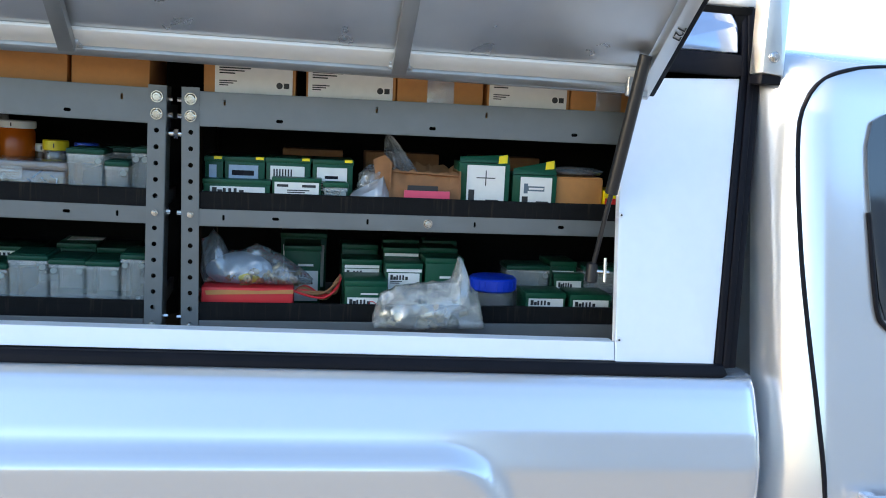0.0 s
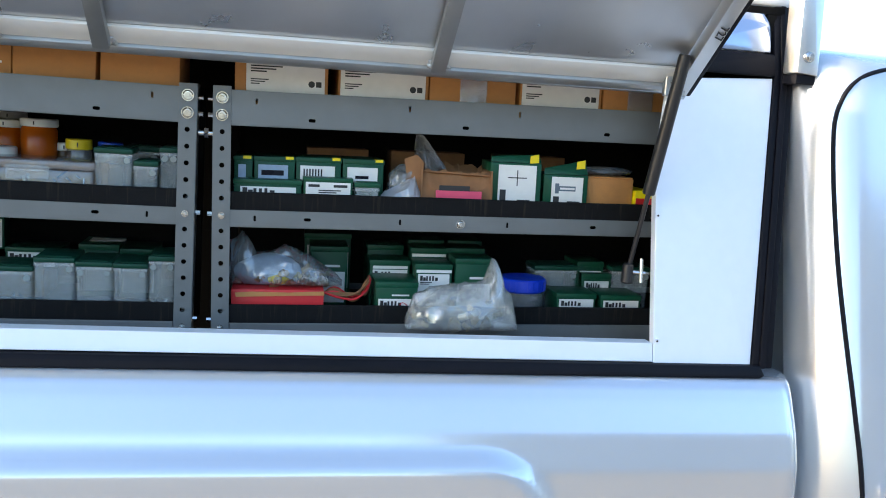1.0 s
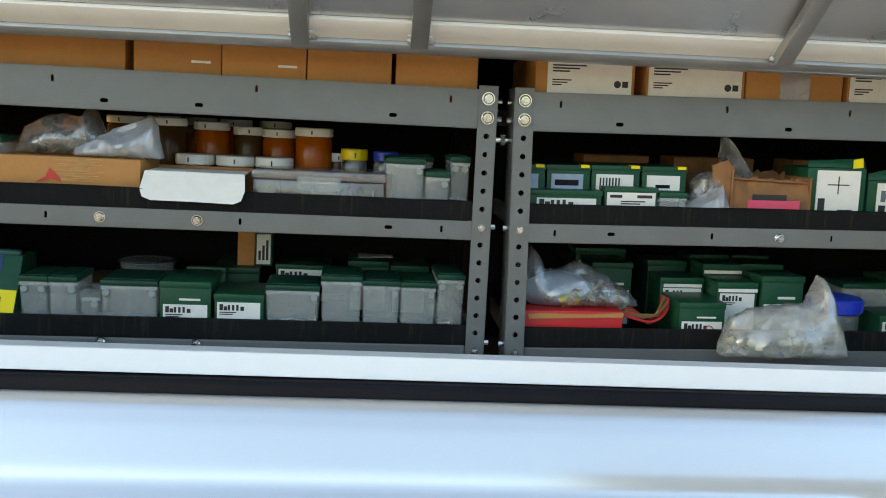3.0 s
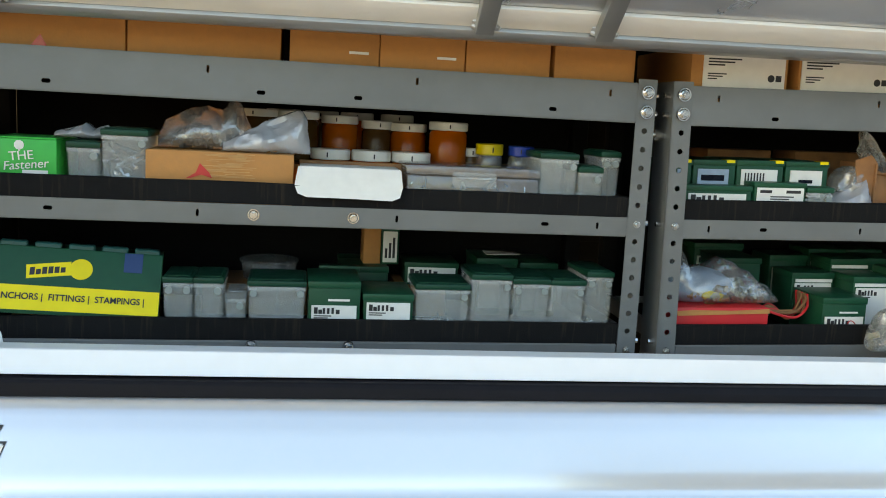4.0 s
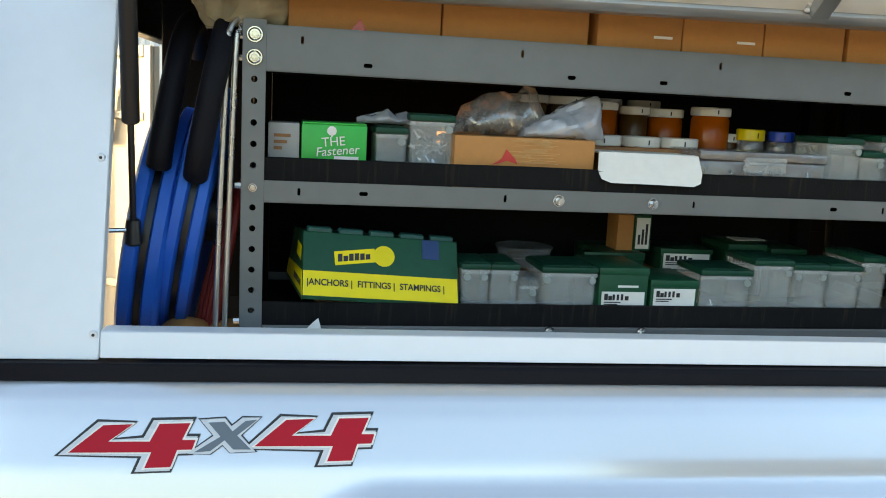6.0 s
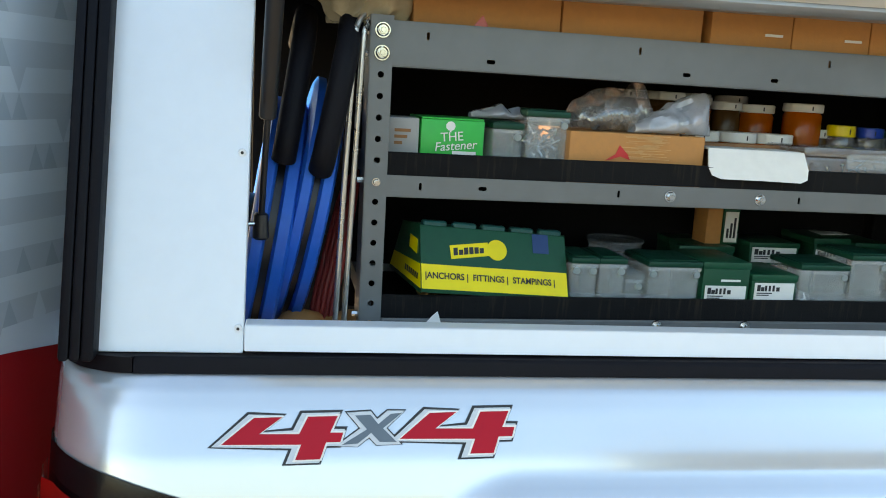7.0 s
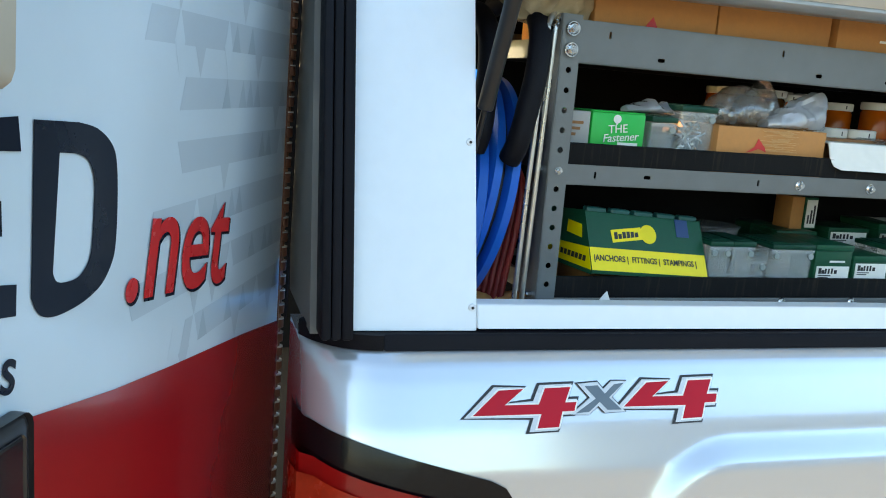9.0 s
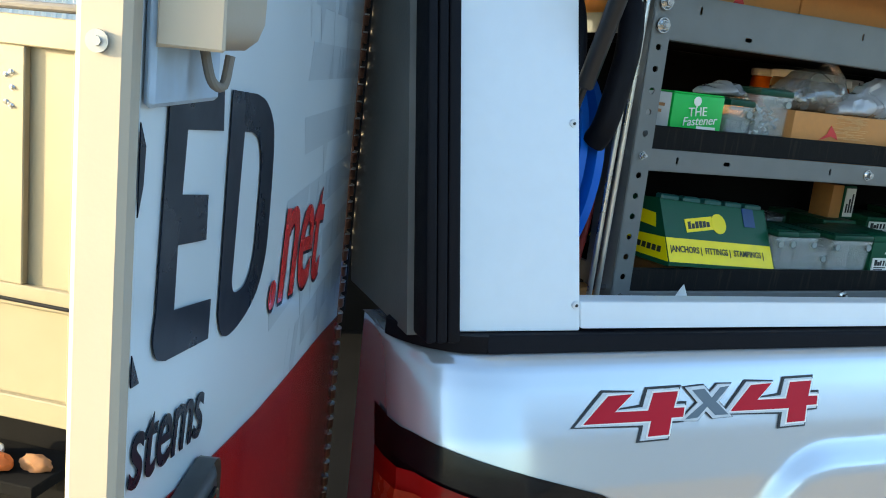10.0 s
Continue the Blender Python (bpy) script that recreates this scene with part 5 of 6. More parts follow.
# unit one, bottom shelf: the display carton
carton(U1, 0.095, 0.295, FLOOR_LOW, 0.030, 0.03, 0.15, CARD, "low kraft carton under the display carton")
dc = thing("display_carton", U1 @ pose(0.192, 0.0075, 1.497, 0, 4, 7), "green and yellow fastener display carton with tabbed lid", "carton")
w, DH, DL = 0.1205, 0.0885, 0.046
bm = bmesh.new()
prof = [(0.0, -0.006), (0.0, 0.0), (DL, DH), (0.14, 0.080), (0.19, -0.006)]
cols = [[bm.verts.new((x, y, z)) for y, z in prof] for x in (-w, -w / 3, w / 3, w)]
for p, q in zip(cols, cols[1:]):
    for i in range(5):
        bm.faces.new((p[i], q[i], q[(i + 1) % 5], p[(i + 1) % 5]))
bm.faces.new(cols[0][::-1])
bm.faces.new(cols[-1])
bevelled(bm, 0.0012)
part("body", bm, GREEN, dc, smooth=0)


def dfront(u, v, k):
    n = Vector((0, -DH, DL)).normalized()
    return Vector((u, DL * v / DH, v)) + n * (0.0004 + k)


part("yellow_band", prism([(-w + 0.001, 0.0), (w - 0.001, 0.0), (w - 0.001, 0.034), (-w + 0.001, 0.034)], dfront, 0.0005), YELLOW, dc, "yellow printed band")
lean = math.degrees(math.atan2(DL, DH))
lettering("|ANCHORS |  FITTINGS |  STAMPINGS |", 0.0138, INK, dc, Matrix.Translation(dfront(-w + 0.006, 0.0145, 0.0012)) @ pose(0, 0, 0, 90 - lean, 0, 0), "print", stretch=0.90, bold=0.00025, depth=0.0002)
part("brand_mark", prism([(-0.072, 0.043), (-0.010, 0.051), (-0.012, 0.070), (-0.074, 0.062)], dfront, 0.0008), YELLOW, dc, "yellow brand plate")
for i, k in enumerate((1.0, 0.7, 0.92, 0.92, 0.85, 0.7)):
    u = -0.068 + i * 0.0085
    v = 0.048 + (u + 0.068) * 0.13
    part("brand_mark", prism([(u, v), (u + 0.0068, v + 0.0009), (u + 0.0066, v + 0.0115 * k), (u - 0.0002, v + 0.0106 * k)], dfront, 0.0012), INK, dc)
part("brand_mark", cyl(dfront(0.003, 0.060, 0.0), dfront(0.003, 0.060, 0.0010), 0.0165, seg=28), YELLOW, dc, "plain yellow disc")
part("blue_window", prism([(0.064, 0.060), (0.091, 0.060), (0.091, 0.0875), (0.064, 0.0875)], dfront, 0.0008), NAVYCARD, dc, "dark blue hang window")
TEAL = material("teal_card", (0.010, 0.085, 0.075), 0.4)
for i in range(5):
    x = -w + 0.006 + i * 0.048
    part("lid_tab", box(x, x + 0.038, DL + 0.001, DL + 0.016, DH - 0.002, DH + 0.007, 0.002), TEAL, dc, "folded lid tab")
part("side_print", prism([(0.001, 0.0), (0.185, 0.0), (0.170, 0.026), (0.0178, 0.034)], lambda u, v, k: Vector((-w - 0.0004 - k, u, v)), 0.0006), YELLOW, dc, "yellow printed side band")
part("side_mark", prism([(0.040, 0.045), (0.085, 0.048), (0.086, 0.068), (0.046, 0.066)], lambda u, v, k: Vector((-w - 0.0004 - k, u, v)), 0.0006), YELLOW, dc)
for i in range(7):
    part("print", prism([(0.020 + i * 0.011, 0.010), (0.028 + i * 0.011, 0.010), (0.028 + i * 0.011, 0.019), (0.020 + i * 0.011, 0.019)], lambda u, v, k: Vector((-w - 0.0011 - k, u, v)), 0.0003), INK, dc)
bin_box(U1, 0.316, 0.361, FLOOR_LOW, 0.093, 0.033, 0.13, 0.0, 12)
bin_box(U1, 0.3625, 0.408, FLOOR_LOW, 0.093, 0.033, 0.13, 0.0, 11)
bin_box(U1, 0.410, 0.442, FLOOR_LOW, 0.068, 0.04, 0.10, 0.0, 13, "low frosted parts bin", lidmat=BINPLASTIC)
bin_box(U1, 0.4445, 0.536, FLOOR_LOW, 0.090, 0.033, 0.14, 0.0, 14, divider=True)
brand_box(U1, 0.540, 0.622, FLOOR_LOW, 0.089, 0.033, 0.12)
brand_box(U1, 0.628, 0.709, FLOOR_LOW, 0.070, 0.034, 0.11, half=False)
bin_box(U1, 0.712, 0.802, FLOOR_LOW, 0.090, 0.033, 0.13, 0.25, 15)
bin_box(U1, 0.804, 0.873, FLOOR_LOW, 0.108, 0.033, 0.14, 0.0, 17)
bin_box(U1, 0.8745, 0.938, FLOOR_LOW, 0.102, 0.034, 0.14, 0.0, 18)
bin_box(U1, 0.9395, 1.000, FLOOR_LOW, 0.101, 0.034, 0.14, 0.0, 19)
bin_box(U1, 1.0015, 1.049, FLOOR_LOW, 0.116, 0.036, 0.15, 0.25, 16)
# rear row
tub = thing("round_tub", U1 @ pose(0.472, 0.25, FLOOR_LOW), "round clear plastic tub with a flat lid", "tub")
part("body", cyl((0, 0, 0), (0, 0, 0.070), 0.046, 0.050, 32), CLEAR, tub)
part("lid", cyl((0, 0, 0.0705), (0, 0, 0.082), 0.053, 0.053, 32, bevel=0.002), CLEAR, tub)
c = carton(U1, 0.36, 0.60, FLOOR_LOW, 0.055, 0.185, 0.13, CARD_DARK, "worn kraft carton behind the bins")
tub.matrix_world = U1 @ pose(0.472, 0.25, FLOOR_LOW + 0.0555) @ Matrix.Diagonal((1, 1, 0.42, 1))
for i, (x0, x1, z, h) in enumerate(((0.535, 0.60, 0.0, 0.085), (0.603, 0.684, 0.0, 0.086))):
    brand_box(U1, x0 + 0.066 * (i == 0), x1 + 0.066 * (i == 0), FLOOR_LOW, h, 0.20 + 0.10 * (i == 0), 0.09, turn=3 * i)
brand_box(U1, 0.560, 0.628, FLOOR_LOW + 0.0, 0.092, 0.165, 0.018, turn=-2)
c = carton(U1, 0.640, 0.672, FLOOR_LOW + 0.087, 0.066, 0.232, 0.05, CARD, "small kraft carton standing on end", turn=2)
c = carton(U1, 0.673, 0.706, FLOOR_LOW + 0.087, 0.066, 0.231, 0.05, GREEN, "small green box standing on end with white label", turn=2)
t = tag(c, -0.0135, 0.0125, 0.004, 0.061)
for i in range(3):
    part("print", box(-0.010 + i * 0.007, -0.0055 + i * 0.007, -0.0025, -0.0021, 0.012, 0.030 + 0.010 * i), INK, t)
carton(U1, 0.70, 0.79, FLOOR_LOW, 0.055, 0.19, 0.12, CARD, "kraft carton behind the bins")
brand_box(U1, 0.715, 0.812, FLOOR_LOW + 0.0555, 0.040, 0.20, 0.10, half=False, turn=-2)
brand_box(U1, 0.850, 0.925, FLOOR_LOW, 0.105, 0.21, 0.11, half=False)
brand_box(U1, 0.93, 1.0, FLOOR_LOW, 0.100, 0.20, 0.11, half=False)
s = thing("paper_scrap", U1 @ pose(0.90, 0.24, FLOOR_LOW + 0.1075, 0, 0, 6), "cream scrap of paper lying on a box", "paper")
part("sheet", prism([(-0.035, -0.02), (0.033, -0.016), (0.036, 0.02), (-0.03, 0.022)], lambda u, v, k: Vector((u, v, 0.006 * math.sin(u * 60) ** 2 + k)), 0.0008), WHITE, s)
sc = thing("plastic_scrap", U1 @ pose(0.085, -0.03, 1.4475), "torn corner of white film at the sill", "plastic scrap")
part("sheet", prism([(-0.018, 0.0), (0.020, 0.0), (0.012, 0.027), (0.004, 0.021)], lambda u, v, k: Vector((u, 0.2 * v + 0.004 * math.sin(u * 150) + k, v)), 0.0006), WHITE, sc)
# unit two, middle shelf
for x0, x1, h in ((0.018, 0.052, 0.096), (0.055, 0.131, 0.097), (0.134, 0.220, 0.098), (0.224, 0.303, 0.098)):
    b = carton(U2, x0, x1, FLOOR_UP, h, 0.07, 0.14, GREEN, "dark green fastener box with a pale label", "fastener_box", "box", "green fastener boxes", lid=0.008)
    w = x1 - x0
    t = tag(b, -w / 2 + 0.008, w / 2 - 0.012, h - 0.043 if x0 < 0.2 else h - 0.060, h - 0.014, PALEBLUE if x0 < 0.12 else None)
    if x0 < 0.12:
        part("print", box(-w / 2 + 0.014, w / 2 - 0.020, -0.0025, -0.0021, h - 0.034, h - 0.024), NAVY, t)
    elif x0 < 0.2:
        for i in range(7):
            part("print", box(-w / 2 + 0.014 + 0.0055 * i, -w / 2 + 0.0168 + 0.0055 * i, -0.0025, -0.0021, h - 0.034, h - 0.020), INK, t)
    else:
        part("print", box(-0.016, 0.010, -0.0025, -0.0021, h - 0.036, h - 0.030), NAVY, t)
        bars(t, -w / 2 + 0.012, 0.02, h - 0.056, h - 0.044, -0.0024, 3)
    part("corner_tab", box(w / 2 - 0.017, w / 2 - 0.002, -0.0024, 0.02, h - 0.003, h + 0.0022), YELLOW, b, "yellow corner tab")
b = carton(U2, 0.020, 0.144, FLOOR_UP, 0.056, 0.030, 0.036, GREEN, "long dark green fastener box with a white label", "fastener_box", "box", "green fastener boxes", lid=0.008)
t = tag(b, -0.050, 0.052, 0.010, 0.044)
logo(t, -0.046, 0.014, 0.030, 0.042, -0.0024)
b = carton(U2, 0.148, 0.240, FLOOR_UP, 0.063, 0.028, 0.038, GREEN, "dark green box with a large white label", "fastener_box", "box", "green fastener boxes", lid=0.006)
t = tag(b, -0.042, 0.042, 0.006, 0.056)
bars(t, -0.037, -0.016, 0.047, 0.052, -0.0024, 1)
bars(t, 0.010, 0.036, 0.047, 0.052, -0.0024, 1)
bars(t, -0.018, 0.024, 0.036, 0.042, -0.0024, 2)
bin_box(U2, 0.244, 0.292, FLOOR_UP, 0.058, 0.03, 0.036, 0.0, 23, "small teal parts bin", lidmat=GREEN)
slack_bag("plastic_bag", [(0.0, 0.010), (0.02, 0.035), (0.05, 0.055), (0.075, 0.070), (0.09, 0.045), (0.10, 0.01)], 0.06, SILVERBAG, U2 @ pose(0.285, 0.058, FLOOR_UP + 0.0005), "clear bag of parts between the boxes", 12, 0.007, stuffing=ZINC, count=12)
k = thing("torn_carton", U2 @ pose(0.438, 0.035, FLOOR_UP, 0, 0, -2), "torn open kraft carton with a pink tag", "carton")


def ragged(name, w, h, y, seed, label=""):
    """A worn cardboard panel with a ragged top edge and dents."""
    bm = bmesh.new()
    nu, nv = 26, 8
    grid = []
    for j in range(nv + 1):
        row = []
        for i in range(nu + 1):
            u = (i / nu - 0.5) * w
            top = h * (1 + 0.10 * noise.noise(Vector((u * 60, seed, 0))) + 0.05 * noise.noise(Vector((u * 220, seed, 3))))
            z = top * j / nv
            row.append(bm.verts.new((0.007 + u, y + 0.009 * noise.noise(Vector((u * 24, z * 30, seed))) + 0.02 * (j / nv) ** 3, z)))
        grid.append(row)
    for a, b in zip(grid, grid[1:]):
        for i in range(nu):
            bm.faces.new((a[i], a[i + 1], b[i + 1], b[i]))
    bmesh.ops.recalc_face_normals(bm, faces=bm.faces[:])
    bmesh.ops.solidify(bm, geom=bm.faces[:], thickness=0.003)
    return part(name, bm, CARD_DARK, k, label, smooth=0.35)


ragged("front", 0.140, 0.084, 0.002, 3, "dented cardboard front with a ragged edge")
ragged("back", 0.138, 0.092, 0.10, 8)
part("side", box(0.073, 0.076, 0.0035, 0.1195, 0.0, 0.088), CARD_DARK, k)
part("side", box(-0.065, -0.062, 0.0035, 0.1195, 0.0, 0.10), CARD_DARK, k)
part("torn_flap", prism([(-0.104, 0.02), (-0.066, 0.015), (-0.060, 0.10), (-0.075, 0.115), (-0.098, 0.105), (-0.092, 0.07)], lambda u, v, w: Vector((u, 0.004 + 0.25 * (-0.06 - u) + 0.006 * math.sin(v * 90) + w, v)), 0.003), CARD_DARK, k, "torn cardboard flap")
part("lid_flap", prism([(-0.06, 0.0), (0.074, 0.0), (0.066, 0.06), (-0.05, 0.055)], lambda u, v, w: Vector((u, 0.012 + v, 0.080 - v * 0.28 + w + 0.003 * math.sin(u * 70))), 0.0025), CARD_DARK, k)
part("pink_tag", box(-0.036, 0.054, -0.0045, -0.0005, 0.026, 0.048), PINK, k, "pink paper tag")
part("print", box(-0.030, 0.030, -0.0048, -0.0046, 0.048, 0.058), INK, k)
fold_sheet("plastic_bag", (0.10, 0.115, -0.035, 0.010), BAGFILM, U2 @ pose(0.405, 0.075, FLOOR_UP + 0.040, -6, 0, 0), "clear bag sticking out of the torn carton", "bag", 4, 0.012, 2)
crumpled("plastic_bag", (0.06, 0.06, 0.06), BAGFILM, U2 @ pose(0.345, 0.075, FLOOR_UP + 0.06), "slack clear bag beside the torn carton", "bag", 15, 4, rough=0.4)


def peaked(M, x0, x1, z0, h0, h1, y, depth, label, motif):
    """A tall green box with its lid standing up at a slant and a yellow corner."""
    w = x1 - x0
    root = thing("fastener_box", M @ pose((x0 + x1) / 2, y, z0, 0, 0, -4), label, "box", "green fastener boxes")
    part("body", bevelled(prism([(-w / 2, 0), (w / 2, 0), (w / 2, h0), (-w / 2, h0)], lambda u, v, k: Vector((u, k, v)), depth), 0.001), GREEN, root)
    part("raised_lid", bevelled(prism([(-w / 2, h0 + 0.001), (w / 2, h0 + 0.001), (w / 2 - 0.004, h1), (-w / 2 + 0.002, h0 + 0.012)], lambda u, v, k: Vector((u, 0.002 + (v - h0) * 0.35 + k, v)), 0.003), 0.0006), GREEN, root, "raised green lid flap")
    part("corner_tab", prism([(w / 2 - 0.024, h1 - 0.018), (w / 2 - 0.006, h1 - 0.016), (w / 2 - 0.005, h1 + 0.0005), (w / 2 - 0.022, h1 - 0.003)], lambda u, v, k: Vector((u, 0.0008 + (v - h0) * 0.35 - k, v)), 0.001), YELLOW, root, "yellow corner tab")
    t = tag(root, -w / 2 + 0.016, w / 2 - 0.010, 0.012, h0 - 0.004)
    part("brand_mark", box(-w / 2 + 0.020, -w / 2 + 0.032, -0.0026, -0.0021, 0.016, h0 * 0.50), INK, t)
    if motif:
        bm = box(-0.014, 0.020, -0.0026, -0.0021, h0 - 0.032, h0 - 0.022)
        box(-0.022, -0.014, -0.0026, -0.0021, h0 - 0.037, h0 - 0.017, 0, bm)
        part("screw_drawing", bm, DECALGREY, t)
        part("screw_drawing", box(-0.012, 0.018, -0.0028, -0.0026, h0 - 0.029, h0 - 0.025), WHITE, t)
    else:
        bm = box(-0.016, 0.022, -0.0026, -0.0021, h0 - 0.030, h0 - 0.028)
        box(0.002, 0.004, -0.0026, -0.0021, h0 - 0.045, h0 - 0.014, 0, bm)
        part("screw_drawing", bm, INK, t)
    bars(t, 0.004, 0.030, 0.020, 0.034, -0.0024, 3)


peaked(U2, 0.512, 0.614, FLOOR_UP, 0.106, 0.124, 0.045, 0.12, "tall dark green box with a raised lid and yellow corner", False)
peaked(U2, 0.622, 0.712, FLOOR_UP, 0.086, 0.116, 0.044, 0.12, "dark green box with a slanting raised lid and yellow corner", True)
carton(U2, 0.714, 0.812, FLOOR_UP, 0.082, 0.05, 0.14, CARD, "plain kraft carton beside the green boxes", seam=True)
crumpled("plastic_sheet", (0.13, 0.08, 0.022), CLEAR, U2 @ pose(0.765, 0.10, FLOOR_UP + 0.094), "clear film lying on a carton", "plastic sheet", 16, 3)
c = carton(U2, 0.815, 0.86, FLOOR_UP, 0.060, 0.04, 0.12, YELLOW, "small yellow and red carton beside the strut")
part("red_band", box(-0.022, 0.022, -0.002, -0.0012, 0.03, 0.045), REDCARD, c)
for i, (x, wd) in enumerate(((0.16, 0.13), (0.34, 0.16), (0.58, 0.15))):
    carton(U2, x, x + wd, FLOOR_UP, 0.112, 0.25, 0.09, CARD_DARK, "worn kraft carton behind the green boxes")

# unit two, bottom shelf
c = carton(U2, 0.018, 0.192, FLOOR_LOW, 0.060, 0.026, 0.14, REDCARD, "flat red card box with a torn kraft edge")
part("torn_edge", prism([(-0.078, 0.046), (0.03, 0.049), (0.087, 0.050), (0.087, 0.058), (0.02, 0.055), (-0.05, 0.056), (-0.08, 0.054)], lambda u, v, k: Vector((u, -0.0014 - k, v)), 0.001), CARD, c, "torn kraft strip along the edge")
slack_bag("plastic_bag", [(0.0, 0.085), (0.012, 0.094), (0.020, 0.108), (0.028, 0.092), (0.045, 0.058), (0.075, 0.060), (0.10, 0.074), (0.125, 0.066), (0.155, 0.050), (0.185, 0.030), (0.212, 0.006)], 0.115, BAGFILM, U2 @ pose(0.016, 0.080, FLOOR_LOW + 0.0605), "large slack clear bag of fittings on the red box", 21, 0.007, stuffing=BRASS, count=36)
c = crumpled("paper_packet", (0.14, 0.05, 0.075), PALEBLUE, U2 @ pose(0.085, 0.085, FLOOR_LOW + 0.085), "pale blue printed packet inside a bag", "packet", 23, 3)
crumpled("paper_packet", (0.045, 0.02, 0.022), YELLOW, U2 @ pose(0.105, 0.062, FLOOR_LOW + 0.072), "small yellow packet inside a bag", "packet", 25, 3)
cords = thing("cable_bundle", U2 @ pose(0.235, 0.05, FLOOR_LOW), "loose brown cord and red rag bundle", "cord")
for i in range(7):
    q = 0.006 * i
    part("cord", tube([(-0.05, -0.01 + q * 0.5, 0.056 - q * 0.4), (-0.02, -0.014 + q, 0.046 + q * 0.3), (0.015, -0.01 + q, 0.040 + 0.01 * math.sin(i)), (0.04, 0.0 + q, 0.055 + 0.012 * math.sin(i * 2)), (0.05, 0.02 + q, 0.075)], 0.0024, 8), CARD_DARK if i % 3 else REDCARD, cords)
brand_box(U2, 0.170, 0.246, FLOOR_LOW, 0.122, 0.17, 0.10, half=True)
b = brand_box(U2, 0.292, 0.374, FLOOR_LOW, 0.076, 0.028, 0.10)
part("pen_mark", tube([(0.014 + 0.008 * math.sin(a), -0.0032, 0.028 + 0.009 * math.cos(a) * (1 - 0.3 * math.sin(a))) for a in (0.3 + 0.55 * k for k in range(13))], 0.0008, 6), REDLETTER, b, "red pen ring on the label")
for i, (x0, x1, h, y) in enumerate(((0.290, 0.372, 0.102, 0.132), (0.376, 0.450, 0.105, 0.075), (0.378, 0.452, 0.125, 0.155), (0.456, 0.534, 0.118, 0.070), (0.456, 0.536, 0.125, 0.165), (0.293, 0.37, 0.120, 0.225), (0.16, 0.26, 0.135, 0.275), (0.384, 0.462, 0.130, 0.245), (0.475, 0.55, 0.128, 0.26))):
    b = brand_box(U2, x0, x1, FLOOR_LOW, h, y, 0.072, half=i == 3, turn=1.5 * math.sin(i * 3))
    if i in (0, 1, 2):
        part("white_edge", box(-0.036, 0.036, -0.0042, -0.0022, h - 0.016, h - 0.010), WHITE, b)
jg = thing("round_tub", U2 @ pose(0.600, 0.085, FLOOR_LOW), "clear round tub with a bright blue lid", "tub")
part("body", cyl((0, 0, 0), (0, 0, 0.054), 0.043, 0.045, 32), CLEAR, jg)
part("lid", cyl((0, 0, 0.0545), (0, 0, 0.082), 0.049, 0.049, 36, bevel=0.003), BLUEJUG, jg, "bright blue screw lid")
for i in range(24):
    a = 2 * math.pi * i / 24
    part("lid_grip", box(-0.0012, 0.0012, -0.0502, -0.0488, 0.058, 0.078), BLUEJUG, jg, m=pose(0, 0, 0, 0, 0, 15 * i))
bin_box(U2, 0.640, 0.735, FLOOR_LOW, 0.098, 0.13, 0.10, 0.0, 31)
brand_box(U2, 0.662, 0.745, FLOOR_LOW, 0.056, 0.036, 0.08, half=False)
brand_box(U2, 0.756, 0.842, FLOOR_LOW, 0.054, 0.034, 0.08, half=False)
brand_box(U2, 0.742, 0.80, FLOOR_LOW, 0.104, 0.15, 0.09, half=False)
brand_box(U2, 0.745, 0.81, FLOOR_LOW, 0.082, 0.125, 0.02, half=False)
bin_box(U2, 0.812, 0.90, FLOOR_LOW, 0.098, 0.13, 0.10, 0.0, 33)
slack_bag("plastic_bag", [(0.0, 0.030), (0.012, 0.062), (0.045, 0.078), (0.09, 0.084), (0.13, 0.088), (0.150, 0.100), (0.160, 0.136), (0.170, 0.132), (0.182, 0.084), (0.200, 0.062), (0.213, 0.020)], 0.12, MILKBAG, U2 @ pose(0.345, -0.038, FLOOR_LOW + 0.0005), "clear bag of brass fittings hanging over the shelf lip", 27, 0.006, stuffing=BRASS, count=16)

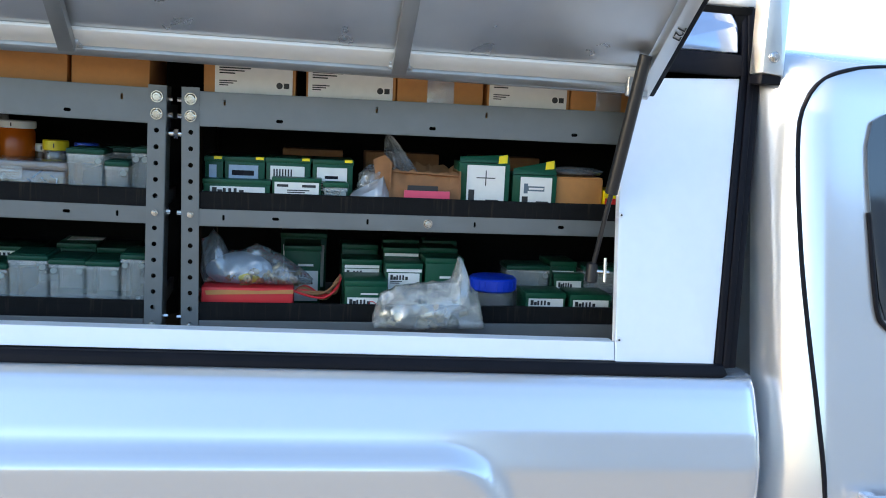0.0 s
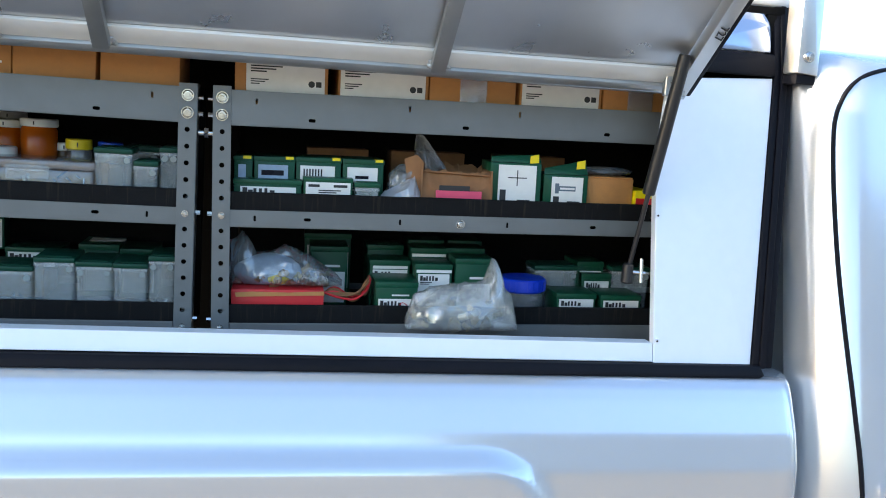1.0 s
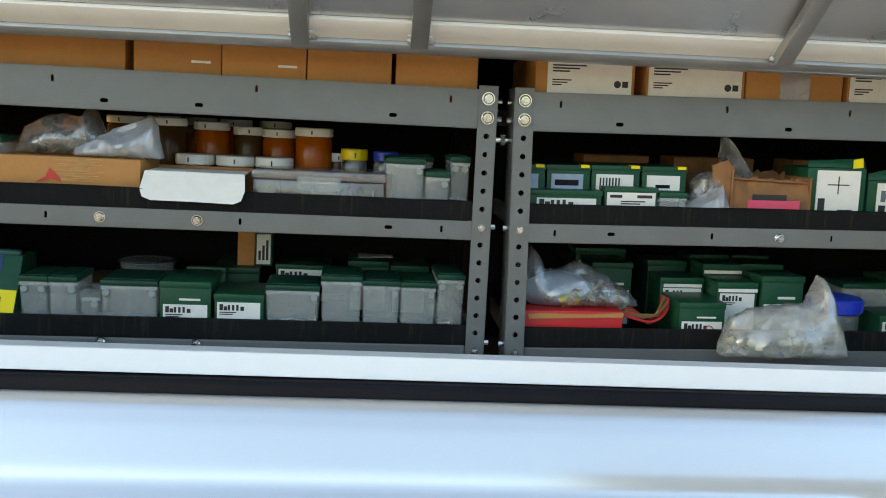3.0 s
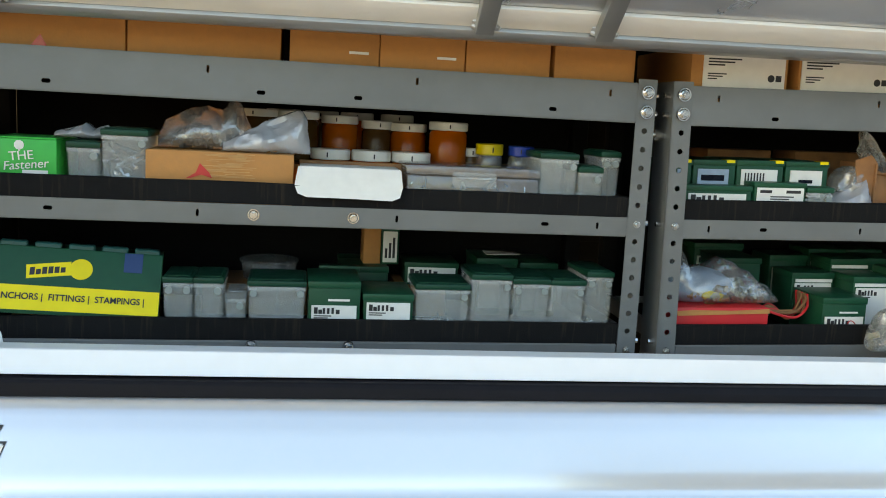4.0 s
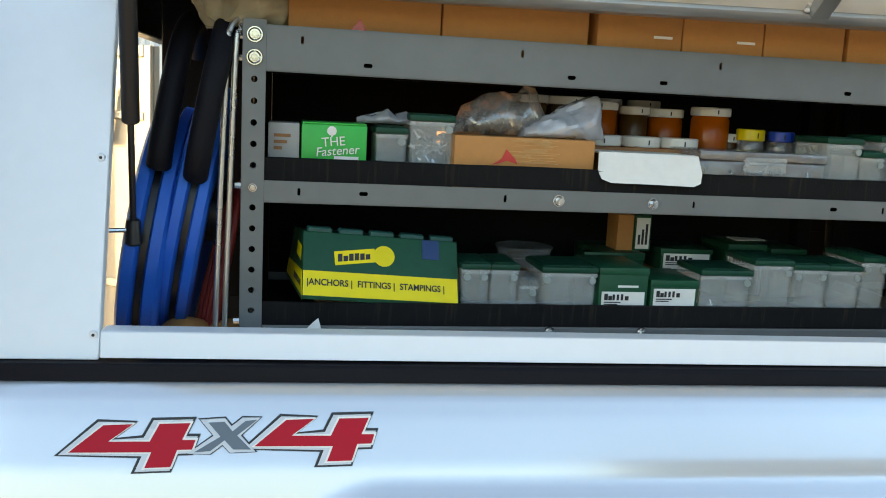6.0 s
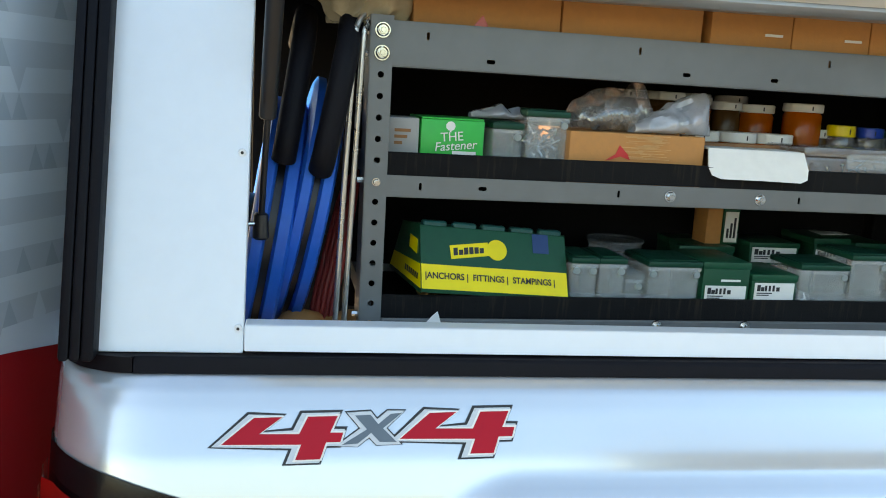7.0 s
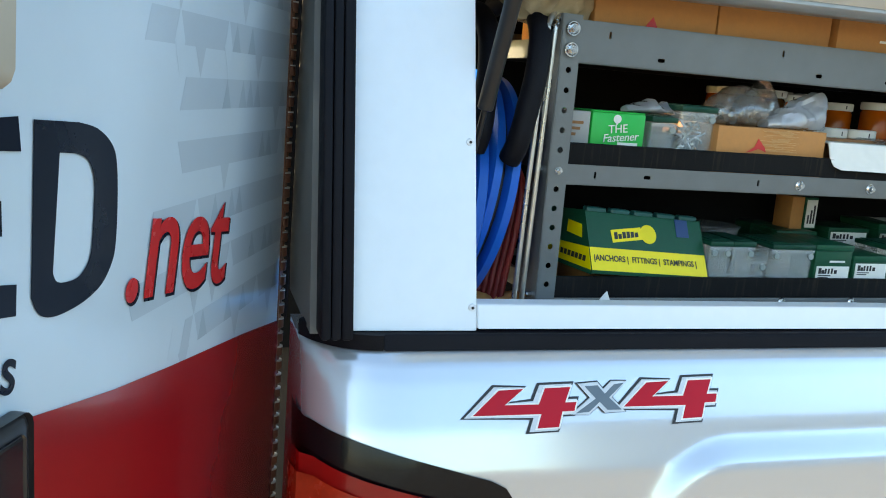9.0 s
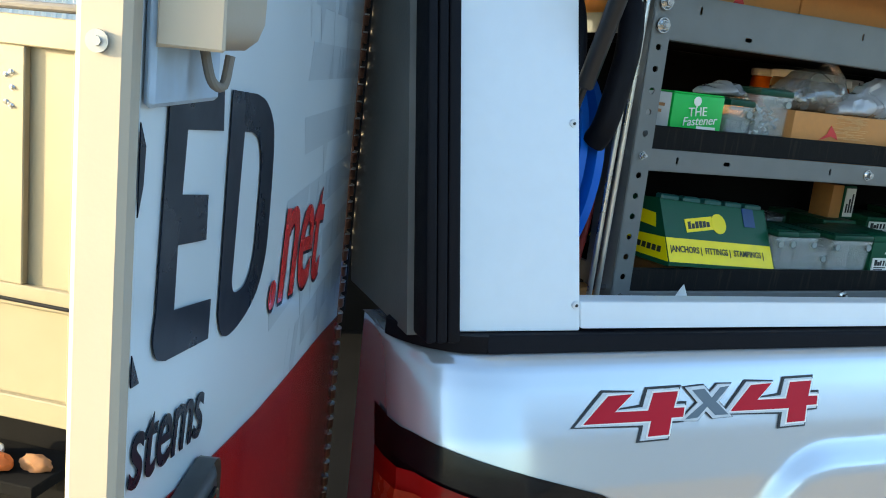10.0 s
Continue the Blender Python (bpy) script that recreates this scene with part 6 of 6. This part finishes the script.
# ---- reels and rods by the rear panel ----
def reel(x, y, z, tilt, lean, wide, back, label):
    root = thing("hose_reel", TR @ pose(x, y, z, 0, lean, tilt), label, "reel", "blue hose reels")
    for s in (-1, 1):
        bm = bmesh.new()
        prof = [(0.007, 0.05), (0.007, 0.196), (0.012, 0.205), (0.030, 0.205), (0.036, 0.196), (0.038, 0.170), (0.030, 0.15), (0.030, 0.05)]
        n = 72
        rings = [[bm.verts.new((s * a * wide, r * math.cos(2 * math.pi * i / n), r * math.sin(2 * math.pi * i / n))) for i in range(n)] for a, r in prof]
        for p, q in zip(rings, rings[1:] + rings[:1]):
            for i in range(n):
                bm.faces.new((p[i], p[(i + 1) % n], q[(i + 1) % n], q[i]))
        part("flange", bm, REELBLUE, root, "blue plastic reel flange")
    part("core", cyl((-0.006, 0, 0), (0.006, 0, 0), 0.185, seg=48), BLACK, root)
    pts = []
    for deg, r in ((32, 0.205), (35, 0.222), (40, 0.238), (48, 0.262), (56, 0.292), (66, 0.322), (78, 0.335), (92, 0.335), (108, 0.32)):
        a = math.radians(deg - back)
        pts.append((0, -r * math.cos(a), r * math.sin(a)))
    part("grip", tube(pts, 0.0175, 18), RUBBER, root, "black foam carrying grip")
    part("hub", cyl((-0.045, 0, 0), (0.045, 0, 0), 0.045, seg=24), BLACK, root)
    return root


reel(-0.159, 0.182, 1.565, 3, 8.7, 0.80, -4, "blue plastic hose reel with a black grip")
reel(-0.103, 0.195, 1.600, 3, 10.5, 0.70, 11, "blue plastic hose reel with a black foam grip")
rods = thing("bent_rods", U1, "two bright bent steel rods beside the shelving", "rod")
for dx in (0.0, 0.013):
    part("rod", tube([(-0.052 + dx, 0.006, 1.40), (-0.046 + dx, 0.006, 1.62), (-0.038 + dx * 0.9, 0.006, 1.84), (-0.034 + dx, 0.010, 1.878), (-0.020 + dx * 0.8, 0.02, 1.896), (-0.002, 0.03, 1.90)], 0.0042, 14), ROD, rods)
hose = thing("red_hose", TR, "coil of red rubber hose behind the rods", "hose")
for i in range(5):
    part("strand", tube([(-0.062 - 0.007 * i, 0.05 + 0.008 * i, 1.40), (-0.050 - 0.007 * i, 0.055 + 0.008 * i, 1.48), (-0.036 - 0.006 * i, 0.06 + 0.01 * i, 1.56), (-0.026 - 0.004 * i, 0.08 + 0.01 * i, 1.63), (-0.022, 0.14, 1.66)], 0.0055, 10), REDHOSE, hose)
crumpled("plastic_bag", (0.15, 0.14, 0.13), material("yellowed_film", (0.62, 0.52, 0.34), 0.25, 0, 0.15, 40, 0.5, 120, alpha=0.6), U1 @ pose(-0.012, 0.075, 1.925), "yellowed clear bag stuffed on the top shelf", "bag", 33, 5, rough=0.3)
for i, (x, r) in enumerate(((-0.10, 0.028), (-0.03, 0.03))):
    crumpled("rag", (0.09, 0.08, 0.06), CARD, TR @ pose(x, 0.06, 1.425), "tan rag lying below the reels", "rag", 40 + i, 3)
# added dark sheet that hides the sunlit inside of the far bed side
part("inner_liner", box(-0.34, 2.11, 1.46, 1.519, 0.921, 1.4365), DARK, truck)
